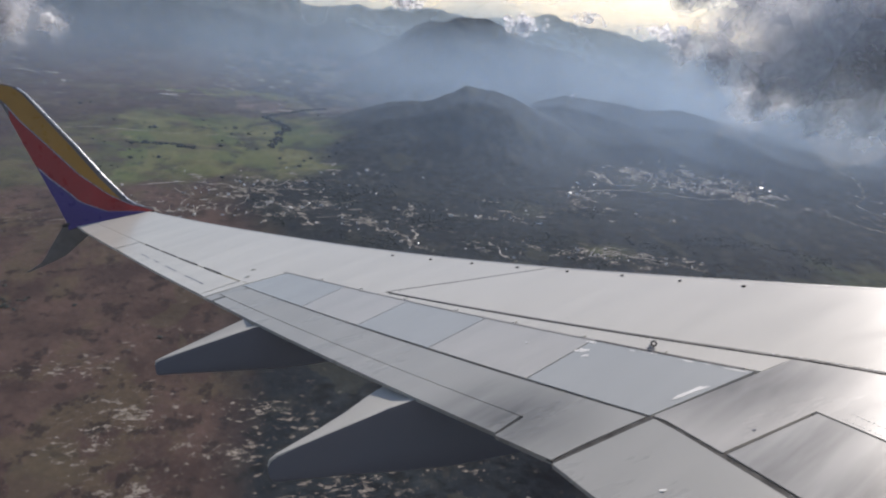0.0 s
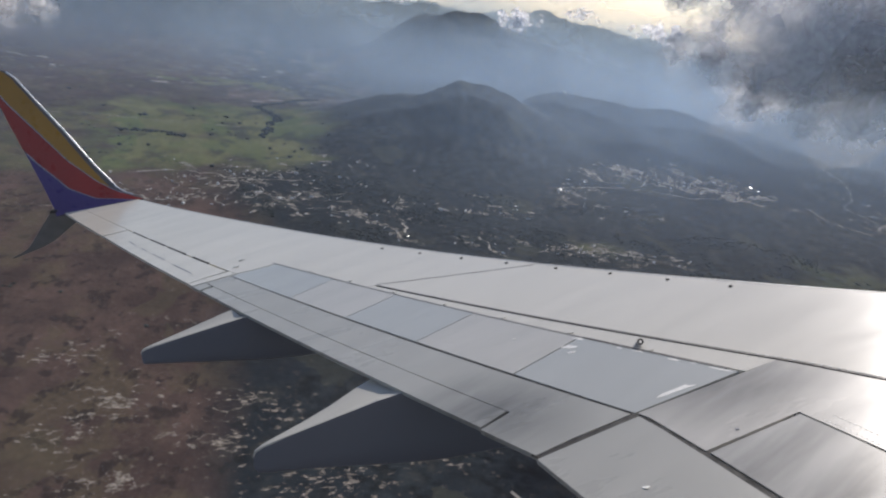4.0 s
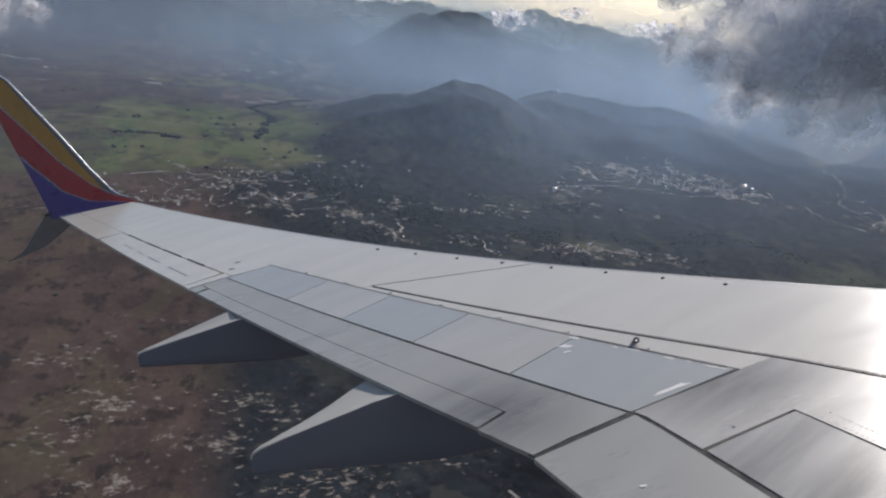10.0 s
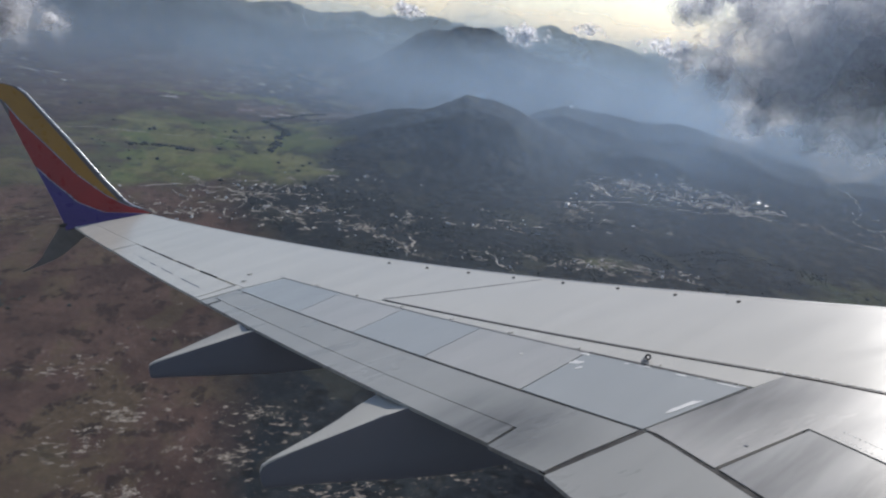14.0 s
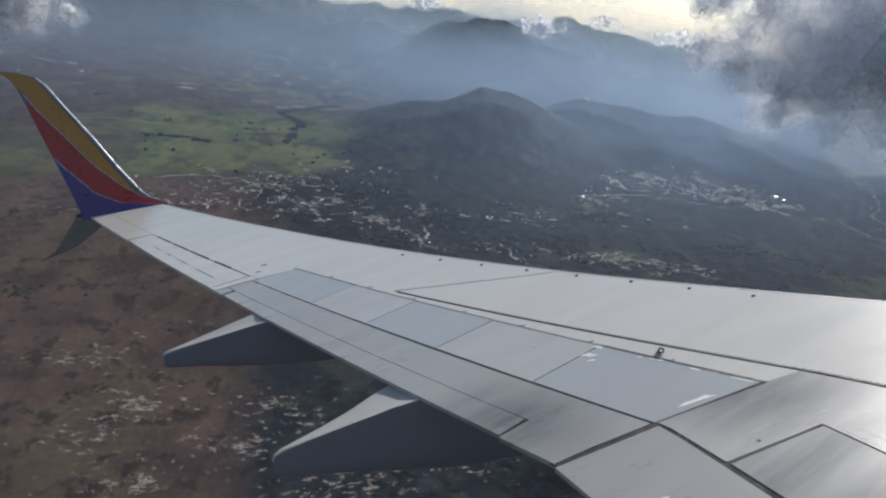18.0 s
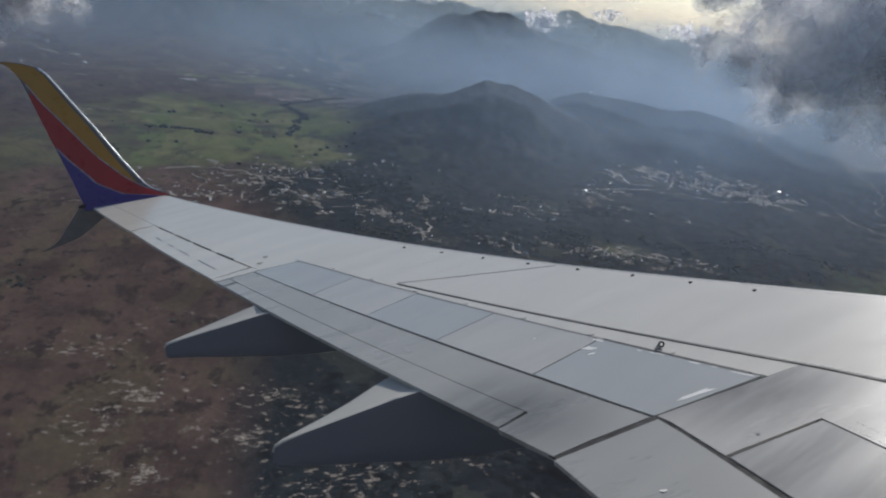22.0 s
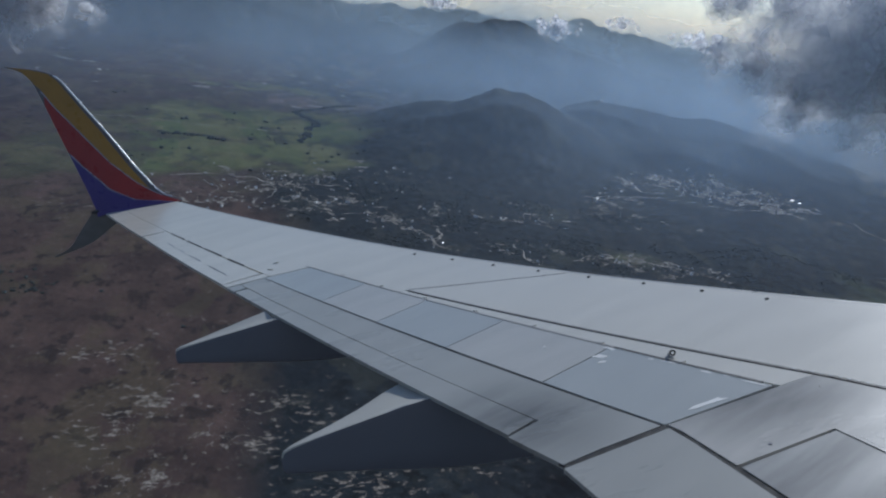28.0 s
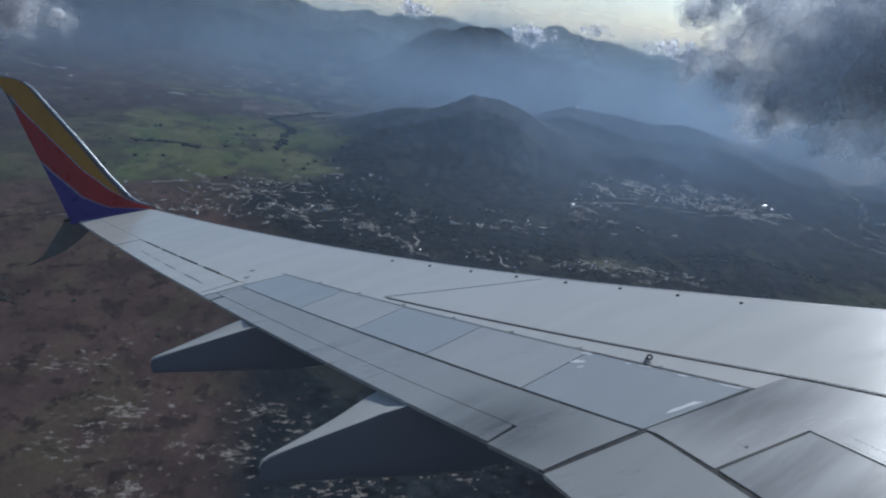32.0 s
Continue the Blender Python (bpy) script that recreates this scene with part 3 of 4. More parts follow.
for i in range(13):
    x = 3.6 - 9.2 * i / 12
    k = math.sqrt(max(0.02, 1 - ((x + 1.0) / 4.7) ** 2))
    for j in range(7):
        s = j / 6
        belly_t.append(Vector((x, -1.93 * k + 3.86 * k * s, 0.12 * k - 0.12)))
        belly_b.append(Vector((x, -1.93 * k + 3.86 * k * s, -0.15 - 0.55 * k * math.sin(math.pi * s) ** 0.5)))
vv, ff = closed_sheet(belly_t, belly_b, 13, 7)
piece("belly_fairing", vv, ff, SKIN, wing, "rounded fairing between hull and wing root", True)

PANE = bpy.data.materials.new("window_acrylic")
PANE.use_nodes = True
t = PANE.node_tree
t.nodes.clear()
out, mix, clear, tr = (t.nodes.new("ShaderNode" + k) for k in ("OutputMaterial", "MixShader", "BsdfTransparent", "BsdfTranslucent"))
tr.inputs[0].default_value = (0.86, 0.86, 0.9, 1)
co, dust, speck, r1, r2, add = (t.nodes.new("ShaderNode" + k) for k in ("TexCoord", "TexNoise", "TexNoise", "MapRange", "MapRange", "Math"))
dust.inputs["Scale"].default_value, dust.inputs["Detail"].default_value = 9, 4
speck.inputs["Scale"].default_value, speck.inputs["Detail"].default_value = 260, 2
r1.inputs[1].default_value, r1.inputs[2].default_value, r1.inputs[3].default_value, r1.inputs[4].default_value = 0.3, 0.7, 0.014, 0.032
r2.inputs[1].default_value, r2.inputs[2].default_value, r2.inputs[4].default_value = 0.74, 0.82, 0.05
for u_, v_ in ((co.outputs["Object"], dust.inputs["Vector"]), (co.outputs["Object"], speck.inputs["Vector"]), (dust.outputs["Fac"], r1.inputs[0]), (speck.outputs["Fac"], r2.inputs[0]), (r1.outputs[0], add.inputs[0]), (r2.outputs[0], add.inputs[1]),
               (add.outputs[0], mix.inputs[0]), (clear.outputs[0], mix.inputs[1]), (tr.outputs[0], mix.inputs[2]), (mix.outputs[0], out.inputs[0])):
    t.links.new(u_, v_)
nw = 8
pane_v = [hull(WIN_S - WIN_H * 1.02 + 2.04 * WIN_H * j / nw, WIN_X - WIN_W * 1.01 + 2.02 * WIN_W * i / nw, 0.03) for i in range(nw + 1) for j in range(nw + 1)]
piece("window_pane", pane_v, grid_faces(nw + 1, nw + 1), PANE, wing, "slightly dusty clear window pane", True)


# ---- the land ----
FAR = 4880.0
HILL = ([-60, -14, -10.5, -7, -4.2, -2.6, -1.1, 0.5, 2, 4, 8, 20, 60], [0, 0, 30, 100, 142, 178, 196, 184, 156, 112, 40, 0, 0])
HILL2 = ([-60, -2, 2, 4, 6, 8, 9.7, 14, 17.2, 21, 25, 29, 34, 60], [0, 0, 55, 100, 138, 132, 142, 160, 130, 90, 68, 78, 60, 40])
PEAK = ([-180, -50, -30, -14, -11, -9, -7.5, -5.6, -3.3, -2.1, -0.9, 0.9, 4.4, 8.4, 12, 16, 30, 50, 180], [40, 40, 30, 40, 60, 100, 165, 270, 345, 368, 352, 300, 262, 200, 140, 100, 80, 60, 60])
EDGE = ([-180, -40, -25, -12, 0, 6, 9, 12, 16, 25, 40, 180], [400, 360, 350, 345, 350, 398, 372, 345, 335, 330, 360, 400])


def bell(d, front, back):
    w = front if d < 0 else back
    return math.exp(-(d / w) ** 2)


def land(x, y):
    r = math.hypot(x, y)
    th = math.degrees(math.atan2(x, y))
    z = 7 * noise.fractal(Vector((x / 420, y / 420, 3.1)), 1.0, 2.0, 5)
    if r > 1500:
        rug = noise.fractal(Vector((x / 240, y / 240, 8.2)), 0.8, 2.1, 7)
        ridge = 1 - abs(noise.noise(Vector((x / 330, y / 330, 5.5)))) * 1.6
        h = float(np.interp(th, *HILL)) * bell(r - 2500, 370, 330)
        h2 = float(np.interp(th, *HILL2)) * bell(r - 2950, 420, 330)
        h3 = float(np.interp(th, *PEAK)) * bell(r - 4150, 480, 420)
        h4 = float(np.interp(th, *EDGE)) * bell(min(0, r - 4820), 330, 300)
        m = max(h, h2) + 0.4 * min(h, h2)
        z += m * (1 + 0.13 * rug - 0.2 * (1 - ridge)) + max(h3, h4) * (1 + 0.12 * rug - 0.10 * (1 - ridge)) + 0.25 * min(h3, h4)
    return z


def inside(value, lo, hi, soft):
    return min(max((value - lo) / soft, 0), 1) * min(max((hi - value) / soft, 0), 1)


def cover(x, y):
    """Green meadow, and brown standing for the window reflection, 0 to 1 each."""
    n1 = noise.fractal(Vector((x / 260, y / 260, 1.7)), 1.0, 2.0, 4)
    n2 = noise.fractal(Vector((x / 120, y / 120, 4.9)), 1.0, 2.0, 4)
    th, r = math.degrees(math.atan2(x, y)) + 2.5 * n1, math.hypot(x, y) * (1 + 0.05 * n2)
    green = inside(th, -38, -9.5, 2.5) * inside(r, 1760 + 14 * max(th + 18, -8), 2700 - 70 * max(0, -25 - th), 120) * min(max(1.1 + 1.6 * n2, 0.25), 1) * (1 if th > -26 else 0.5)
    green = max(green, 0.35 * inside(th, 25.5, 40, 1.5) * inside(r, 1500, 1840, 60), 0.8 * inside(th, -26, -12, 2) * inside(r, 3050, 3300, 80) * (n2 > 0))
    green = max(green, 0.7 * math.exp(-(((x - 290) / 60) ** 2 + ((y - 1525) / 55) ** 2) ** 2) * min(max(0.7 + 2 * n2, 0), 1))
    brown = min(max((-15.0 - th) / 5.0, 0), 1) * (1 if r < 1700 else 0.7)
    flat = inside(th, -60, -7, 4) * inside(r, 2550, 6000, 250)
    return green, brown, flat


# stony and built-up ground: x, y, half width, half depth, strength
STONY = [(-190, 745, 75, 16, 0.79), (-130, 690, 90, 60, 0.54), (-200, 655, 55, 22, 0.68), (-90, 610, 80, 40, 0.61), (-20, 700, 90, 60, 0.58), (-330, 625, 60, 22, 0.68), (-280, 575, 50, 22, 0.70), (-360, 905, 40, 14, 0.61), (-415, 1000, 30, 14, 0.5),
         (-390, 850, 22, 8, 0.58), (-520, 1650, 120, 45, 0.52), (-360, 1560, 90, 45, 0.52), (-160, 1540, 110, 35, 0.42), (60, 1490, 60, 30, 0.5), (280, 1500, 60, 40, 0.68), (250, 1830, 45, 110, 0.65), (400, 2180, 90, 50, 0.76), (600, 2270, 130, 55, 0.72),
         (780, 2270, 90, 50, 0.72), (920, 2100, 60, 40, 0.5), (1110, 2020, 50, 90, 0.5), (-60, 900, 120, 60, 0.36), (120, 1750, 160, 80, 0.36), (420, 1480, 80, 30, 0.5),
         (-430, 1760, 200, 90, 0.36), (-620, 1480, 120, 80, 0.40), (-700, 1250, 120, 60, 0.45), (-420, 780, 70, 40, 0.66), (-330, 700, 60, 40, 0.70), (-1150, 3300, 300, 200, 0.5), (-800, 3000, 200, 80, 0.5)]


def stony(x, y):
    v = 0.0
    for x0, y0, sx, sy, w in STONY:
        q = ((x - x0) / sx) ** 2 + ((y - y0) / sy) ** 2
        if q < 6:
            v = max(v, w * math.exp(-0.7 * q))
    return v + 0.35 * noise.noise(Vector((x / 45, y / 45, 6.6))) * min(1, 2 * v)


angles = [-180 + 4 * k for k in range(34)] + [-44 + 0.22 * k for k in range(401)] + [44.22 + 4 * k for k in range(34)]
angles = [a for a in angles if a < 179.5]
radii = [0.0] + [80 * (FAR / 80) ** (k / 165) for k in range(166)]
radii = [r for r in radii if r < 900] + [900 + 16 * k for k in range(int((FAR - 900) / 16))] + [FAR]
radii = [r for k, r in enumerate(radii) if r > 560 or k % 4 == 0]
verts, green_, brown_, plain_, bare_ = [], [], [], [], []
for a in angles:
    ca, sa = math.cos(radians(a)), math.sin(radians(a))
    for r in radii:
        x, y = r * sa, r * ca
        verts.append((x, y, land(x, y)))
        g, b, p = cover(x, y)
        green_.append(g)
        brown_.append(b)
        plain_.append(p)
        bare_.append(stony(x, y))
na, nr = len(angles), len(radii)
faces = grid_faces(na, nr, 0, True) + [((na - 1) * nr + j + 1, j + 1, j, (na - 1) * nr + j) for j in range(nr - 1)]

LAND = Mat("land", rough=0.95)
forest = LAND.mix(LAND.ramp(LAND.noise(0.045, 8, 0.70), 0.42, 0.60), (0.004, 0.008, 0.013), (0.027, 0.038, 0.046))
forest = LAND.mix(LAND.ramp(LAND.noise(0.0075, 6, 0.66, (1.1, 0.6, 1)), 0.47, 0.60, 0, 0.75), forest, (0.010, 0.017, 0.026))
forest = LAND.mix(LAND.ramp(LAND.noise(0.016, 7, 0.70, (1.1, 0.6, 1)), 0.53, 0.63, 0, 0.55), forest, (0.052, 0.056, 0.050))
forest = LAND.mix(LAND.ramp(LAND.cells(0.013, (1.1, 0.6, 1), 0.5), 0.80, 0.86, 0, 0.5), forest, (0.060, 0.066, 0.048))
# Brown of the cabin's reflection in the window, put into the land's colour.
tinted_land = LAND.mix(LAND.ramp(LAND.noise(0.010, 6, 0.6, (1.1, 0.7, 1), 0.25), 0.38, 0.62), (0.064, 0.042, 0.038), (0.128, 0.083, 0.070))
tinted_land = LAND.mix(LAND.ramp(LAND.noise(0.0068, 6, 0.62, (1.1, 0.7, 1), 0.2), 0.51, 0.57, 0, 0.75), tinted_land, (0.120, 0.092, 0.060))
tinted_land = LAND.mix(LAND.ramp(LAND.noise(0.030, 8, 0.70, (1.1, 0.8, 1), 0.2), 0.53, 0.60, 0, 0.8), tinted_land, (0.026, 0.021, 0.021))
tinted_land = LAND.mix(LAND.ramp(LAND.noise(0.16, 5, 0.7), 0.42, 0.66, 0, 0.4), tinted_land, (0.035, 0.027, 0.024))
tinted_land = LAND.mix(LAND.ramp(LAND.cells(0.012, (1.2, 0.7, 1), 0.3), 0.72, 0.80, 0, 0.4), tinted_land, (0.095, 0.080, 0.050))
plainland = LAND.mix(LAND.ramp(LAND.noise(0.0028, 7, 0.62, (1.0, 0.7, 1), 0.4), 0.44, 0.58), (0.026, 0.032, 0.046), (0.135, 0.105, 0.098))
plainland = LAND.mix(LAND.ramp(LAND.cells(0.0075, (1.2, 0.45, 1), 0.3), 0.55, 0.80, 0, 0.75), plainland, (0.050, 0.055, 0.060))
plainland = LAND.mix(LAND.ramp(LAND.cells(0.0090, (1.1, 0.45, 1), 0.5), 0.74, 0.80, 0, 0.6), plainland, (0.17, 0.155, 0.105))
plainland = LAND.mix(LAND.ramp(LAND.noise(0.013, 6, 0.70, (1.1, 0.6, 1), 0.4), 0.58, 0.63, 0, 0.8), plainland, (0.30, 0.26, 0.23))
meadow = LAND.mix(LAND.ramp(LAND.noise(0.012, 6, 0.6, (1.1, 0.6, 1)), 0.35, 0.65), (0.105, 0.122, 0.050), (0.175, 0.175, 0.080))
meadow = LAND.mix(LAND.ramp(LAND.cells(0.008, (1.1, 0.6, 1), 0.4), 0.60, 0.72, 0, 0.6), meadow, (0.085, 0.125, 0.045))
meadow = LAND.mix(LAND.ramp(LAND.noise(0.010, 7, 0.70, (1.1, 0.6, 1)), 0.54, 0.59, 0, 0.8), meadow, (0.045, 0.052, 0.036))
c = LAND.mix(LAND.attr("plain"), forest, plainland)
c = LAND.mix(LAND.attr("brown"), c, tinted_land)
c = LAND.mix(LAND.attr("green"), c, meadow)
rock = LAND.math("ADD", LAND.noise(0.095, 10, 0.74, (0.72, 1.1, 1), 0.35), LAND.math("MULTIPLY", LAND.attr("bare"), 0.16))
c = LAND.mix(LAND.ramp(rock, 0.632, 0.67), c, LAND.mix(LAND.ramp(LAND.noise(0.3, 6, 0.65), 0.35, 0.62), (0.09, 0.076, 0.06), (0.42, 0.36, 0.30)))
LAND.color(c)
LAND.bump(LAND.noise(0.05, 6, 0.6), 0.35, 5.0)
LAND.b.inputs["Specular IOR Level"].default_value = 0.1

ground = piece("ground", verts, faces, LAND.m, None, "", True)
tagged(ground, "hilly land with dark woods, green meadows and a painted brown window reflection", "ground", kind="structure")
for name, values in (("green", green_), ("brown", brown_), ("plain", plain_), ("bare", bare_)):
    at = ground.data.attributes.new(name, "FLOAT", "POINT")
    at.data.foreach_set("value", values)


def at_ground(x, y, up=0.0):
    return Vector((x, y, land(x, y) + up))


def polar(th, r):
    return r * math.sin(radians(th)), r * math.cos(radians(th))


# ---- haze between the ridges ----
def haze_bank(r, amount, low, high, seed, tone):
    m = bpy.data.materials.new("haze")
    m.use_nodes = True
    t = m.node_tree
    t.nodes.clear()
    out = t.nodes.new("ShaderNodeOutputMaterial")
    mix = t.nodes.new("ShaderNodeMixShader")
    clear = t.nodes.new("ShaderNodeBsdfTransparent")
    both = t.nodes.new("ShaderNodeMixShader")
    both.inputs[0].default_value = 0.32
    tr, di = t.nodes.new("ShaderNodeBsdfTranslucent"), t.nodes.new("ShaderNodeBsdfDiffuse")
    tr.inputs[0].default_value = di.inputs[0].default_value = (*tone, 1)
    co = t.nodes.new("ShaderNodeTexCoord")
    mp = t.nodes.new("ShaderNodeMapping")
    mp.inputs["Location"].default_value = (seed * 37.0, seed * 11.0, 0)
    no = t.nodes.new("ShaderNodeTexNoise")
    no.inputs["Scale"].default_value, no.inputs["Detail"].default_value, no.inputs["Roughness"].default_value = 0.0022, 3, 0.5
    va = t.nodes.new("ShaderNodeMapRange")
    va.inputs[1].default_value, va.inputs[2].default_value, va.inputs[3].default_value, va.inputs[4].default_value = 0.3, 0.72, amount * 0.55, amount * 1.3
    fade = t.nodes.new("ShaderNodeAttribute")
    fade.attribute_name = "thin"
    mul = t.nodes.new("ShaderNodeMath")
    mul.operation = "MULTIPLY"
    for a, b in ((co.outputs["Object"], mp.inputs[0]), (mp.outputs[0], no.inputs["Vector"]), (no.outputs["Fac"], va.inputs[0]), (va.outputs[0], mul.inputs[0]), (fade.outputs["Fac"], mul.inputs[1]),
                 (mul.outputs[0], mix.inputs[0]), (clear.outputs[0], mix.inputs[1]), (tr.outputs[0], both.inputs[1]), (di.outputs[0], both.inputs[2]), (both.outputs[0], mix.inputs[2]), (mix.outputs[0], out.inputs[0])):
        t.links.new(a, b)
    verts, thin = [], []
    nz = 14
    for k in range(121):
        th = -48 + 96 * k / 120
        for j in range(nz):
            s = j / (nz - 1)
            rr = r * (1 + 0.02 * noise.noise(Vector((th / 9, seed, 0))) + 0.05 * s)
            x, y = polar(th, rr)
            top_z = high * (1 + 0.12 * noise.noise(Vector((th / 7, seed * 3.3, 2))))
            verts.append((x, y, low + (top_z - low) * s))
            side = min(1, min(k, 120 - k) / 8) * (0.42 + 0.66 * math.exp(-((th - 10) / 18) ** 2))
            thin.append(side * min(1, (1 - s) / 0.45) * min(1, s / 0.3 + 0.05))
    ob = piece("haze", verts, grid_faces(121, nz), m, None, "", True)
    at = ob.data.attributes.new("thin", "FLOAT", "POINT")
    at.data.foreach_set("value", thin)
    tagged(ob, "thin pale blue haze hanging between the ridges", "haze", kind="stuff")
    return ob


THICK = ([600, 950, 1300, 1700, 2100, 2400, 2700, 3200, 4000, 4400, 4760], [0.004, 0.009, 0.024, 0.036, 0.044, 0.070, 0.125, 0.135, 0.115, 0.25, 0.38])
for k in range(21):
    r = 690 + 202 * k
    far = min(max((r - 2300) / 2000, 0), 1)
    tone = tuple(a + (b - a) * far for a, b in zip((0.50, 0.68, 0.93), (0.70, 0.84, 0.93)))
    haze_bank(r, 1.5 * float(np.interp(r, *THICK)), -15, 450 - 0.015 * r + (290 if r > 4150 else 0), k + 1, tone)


# ---- clouds ----
def cloud_material(name, veil, reach=75.0, grain=0.03, lo=0.42, hi=0.72, through_=0.5):
    m = Mat(name, (0.97, 0.97, 0.98), 1.0)
    m.b.inputs["Specular IOR Level"].default_value = 0.0
    m.b.inputs["Subsurface Weight"].default_value = 1.0
    m.b.inputs["Subsurface Radius"].default_value = (1.0, 1.0, 1.0)
    m.b.inputs["Subsurface Scale"].default_value = reach
    m.b.subsurface_method = "RANDOM_WALK"
    if veil:
        m.b.inputs["Subsurface Weight"].default_value = 0.0
        tr = m.node("ShaderNodeBsdfTranslucent", Color=(0.95, 0.95, 0.97, 1))
        both, mix, clear = m.node("ShaderNodeMixShader", Fac=through_), m.node("ShaderNodeMixShader"), m.node("ShaderNodeBsdfTransparent")
        m.link(m.b.outputs[0], both.inputs[1]), m.link(tr.outputs[0], both.inputs[2])
        m.link(m.math("MULTIPLY", m.ramp(m.noise(grain, 6, 0.64), lo, hi, 0.0, veil), m.attr("soft")), mix.inputs[0])
        m.link(clear.outputs[0], mix.inputs[1]), m.link(both.outputs[0], mix.inputs[2])
        m.link(mix.outputs[0], m.t.nodes["Material Output"].inputs[0])
    return m.m


CLOUD, WISP, PUFF = cloud_material("cloud", 0), cloud_material("cloud_veil", 0.58, grain=0.011, lo=0.32, hi=0.66, through_=0.52), cloud_material("small_cloud", 0.95, grain=0.012, lo=0.40, hi=0.58, through_=0.9)

ball = bmesh.new()
bmesh.ops.create_icosphere(ball, subdivisions=4, radius=1)
BALL_V = [v.co.copy() for v in ball.verts]
ball.verts.index_update()
BALL_F = [tuple(v.index for v in f.verts) for f in ball.faces]
ball.free()


def veils(blobs, rough, seed, swell=1.0):
    """Open curved veils, thick in the middle and fading towards their rims."""
    verts, faces, soft = [], [], []
    for cx, cy, cz, r in blobs:
        base = len(verts)
        r *= swell
        toward = -Vector((cx, cy, 0)).normalized()
        for d in BALL_V:
            w = Vector((cx, cy, cz)) + d * r
            n = noise.fractal(Vector((w.x + seed * 91, w.y, w.z)) / (r * 0.75), 0.9, 2.1, 3)
            verts.append(w + d * r * rough * n)
            soft.append(min(max(d.dot(toward) * 1.5 - 0.25, 0), 1) ** 1.5)
        faces += [(a + base, b + base, c + base) for a, b, c in BALL_F if min(soft[a + base], soft[b + base], soft[c + base]) > 0 or max(soft[a + base], soft[b + base], soft[c + base]) > 0]
    return verts, faces, soft


def puffs(blobs, rough, seed, swell=1.0):
    verts, faces = [], []
    for cx, cy, cz, r in blobs:
        base = len(verts)
        r *= swell
        for d in BALL_V:
            w = Vector((cx, cy, cz)) + d * r
            n = noise.fractal(Vector((w.x + seed * 91, w.y, w.z)) / (r * 0.75), 0.75, 2.1, 6) + 0.5 * abs(noise.noise(w / (r * 0.22)))
            verts.append(w + d * r * rough * n)
        faces += [(a + base, b + base, c + base) for a, b, c in BALL_F]
    return verts, faces


def cloud(center, size, count, seed, label, small=0.3, rough=0.55, core=True):
    """A heap of billowing puffs: a dense core, with a torn thin veil round it."""
    rnd = random.Random(seed)
    th, r, z = center
    cx, cy = polar(th, r)
    ux, uy = math.cos(radians(th)), -math.sin(radians(th))
    blobs = []
    for k in range(count):
        a, b, c = rnd.gauss(0, 0.45), rnd.gauss(0, 0.4), rnd.gauss(0, 0.38)
        s = max(0.25, 1 - 0.55 * math.sqrt(a * a + c * c)) * small * rnd.uniform(0.6, 1.25)
        blobs.append((cx + ux * a * size[0] + uy * b * -size[1], cy + uy * a * size[0] + ux * b * size[1], z + c * size[2] + 0.1 * size[2] * a, s * min(size[0], size[2] * 1.6)))
    holder = new("cloud")
    tagged(holder, label, "cloud")
    if core:
        vv, ff = puffs(blobs, rough * 1.3, seed, 0.34)
        tagged(piece("billow", vv, ff, CLOUD, holder, "", True), kind="stuff")
    for k, swell in enumerate((0.62, 0.8, 0.95, 1.1, 1.3, 1.55, 1.85) if core else (1.0,)):
        if core:
            shell = blobs[k::2]
        else:
            shell = [(x + rnd.gauss(0, 0.5) * q, y + rnd.gauss(0, 0.5) * q, w + rnd.gauss(0, 0.3) * q, q * rnd.uniform(0.6, 1.3)) for x, y, w, q in blobs]
        vv, ff, soft = veils(shell, rough * (1.2 if core else 1.5), seed + 5 + k, swell * (1 if core else 1.5))
        ob = piece("veil", vv, ff, WISP if core else PUFF, holder, "thin torn edge", True)
        ob.data.attributes.new("soft", "FLOAT", "POINT").data.foreach_set("value", soft)
        tagged(ob, kind="stuff")
    return holder


cloud((26.9, 1750, 474), (385, 170, 155), 41, 3, "large dark-bellied grey cloud with bright rims", 0.42)
cloud((-32.5, 1450, 365), (95, 70, 95), 14, 7, "pale grey cloud behind the winglet", 0.5)
cloud((2.3, 3900, 352), (115, 40, 56), 26, 11, "small bright white cloud at a mountain top", 0.3, core=False)
cloud((-6.2, 4000, 400), (100, 30, 26), 14, 12, "thin white cloud streak over a summit", 0.55, core=False)
cloud((6.6, 4250, 415), (90, 30, 26), 12, 13, "small white cloud over far ridges", 0.55, core=False)
cloud((17.0, 1950, 528), (190, 90, 60), 13, 41, "torn grey cloud beside a larger one", 0.5)
cloud((12.5, 3900, 385), (110, 40, 36), 16, 17, "pale cloud shreds over far ridges", 0.5, core=False)



# ---- settlements ----
WALLM = [plain("pale_render", (0.62, 0.60, 0.56), 0.8), plain("sand_render", (0.45, 0.37, 0.28), 0.8)]
ROOFM = [plain("pale_metal_roof", (0.58, 0.58, 0.58), 0.35, 0.1), plain("tile_roof", (0.26, 0.17, 0.12), 0.7), plain("grey_roof", (0.50, 0.50, 0.51), 0.4)]
DIRT_M = Mat("bare_earth", rough=0.95)
isle = DIRT_M.t.nodes.new("ShaderNodeNewGeometry")
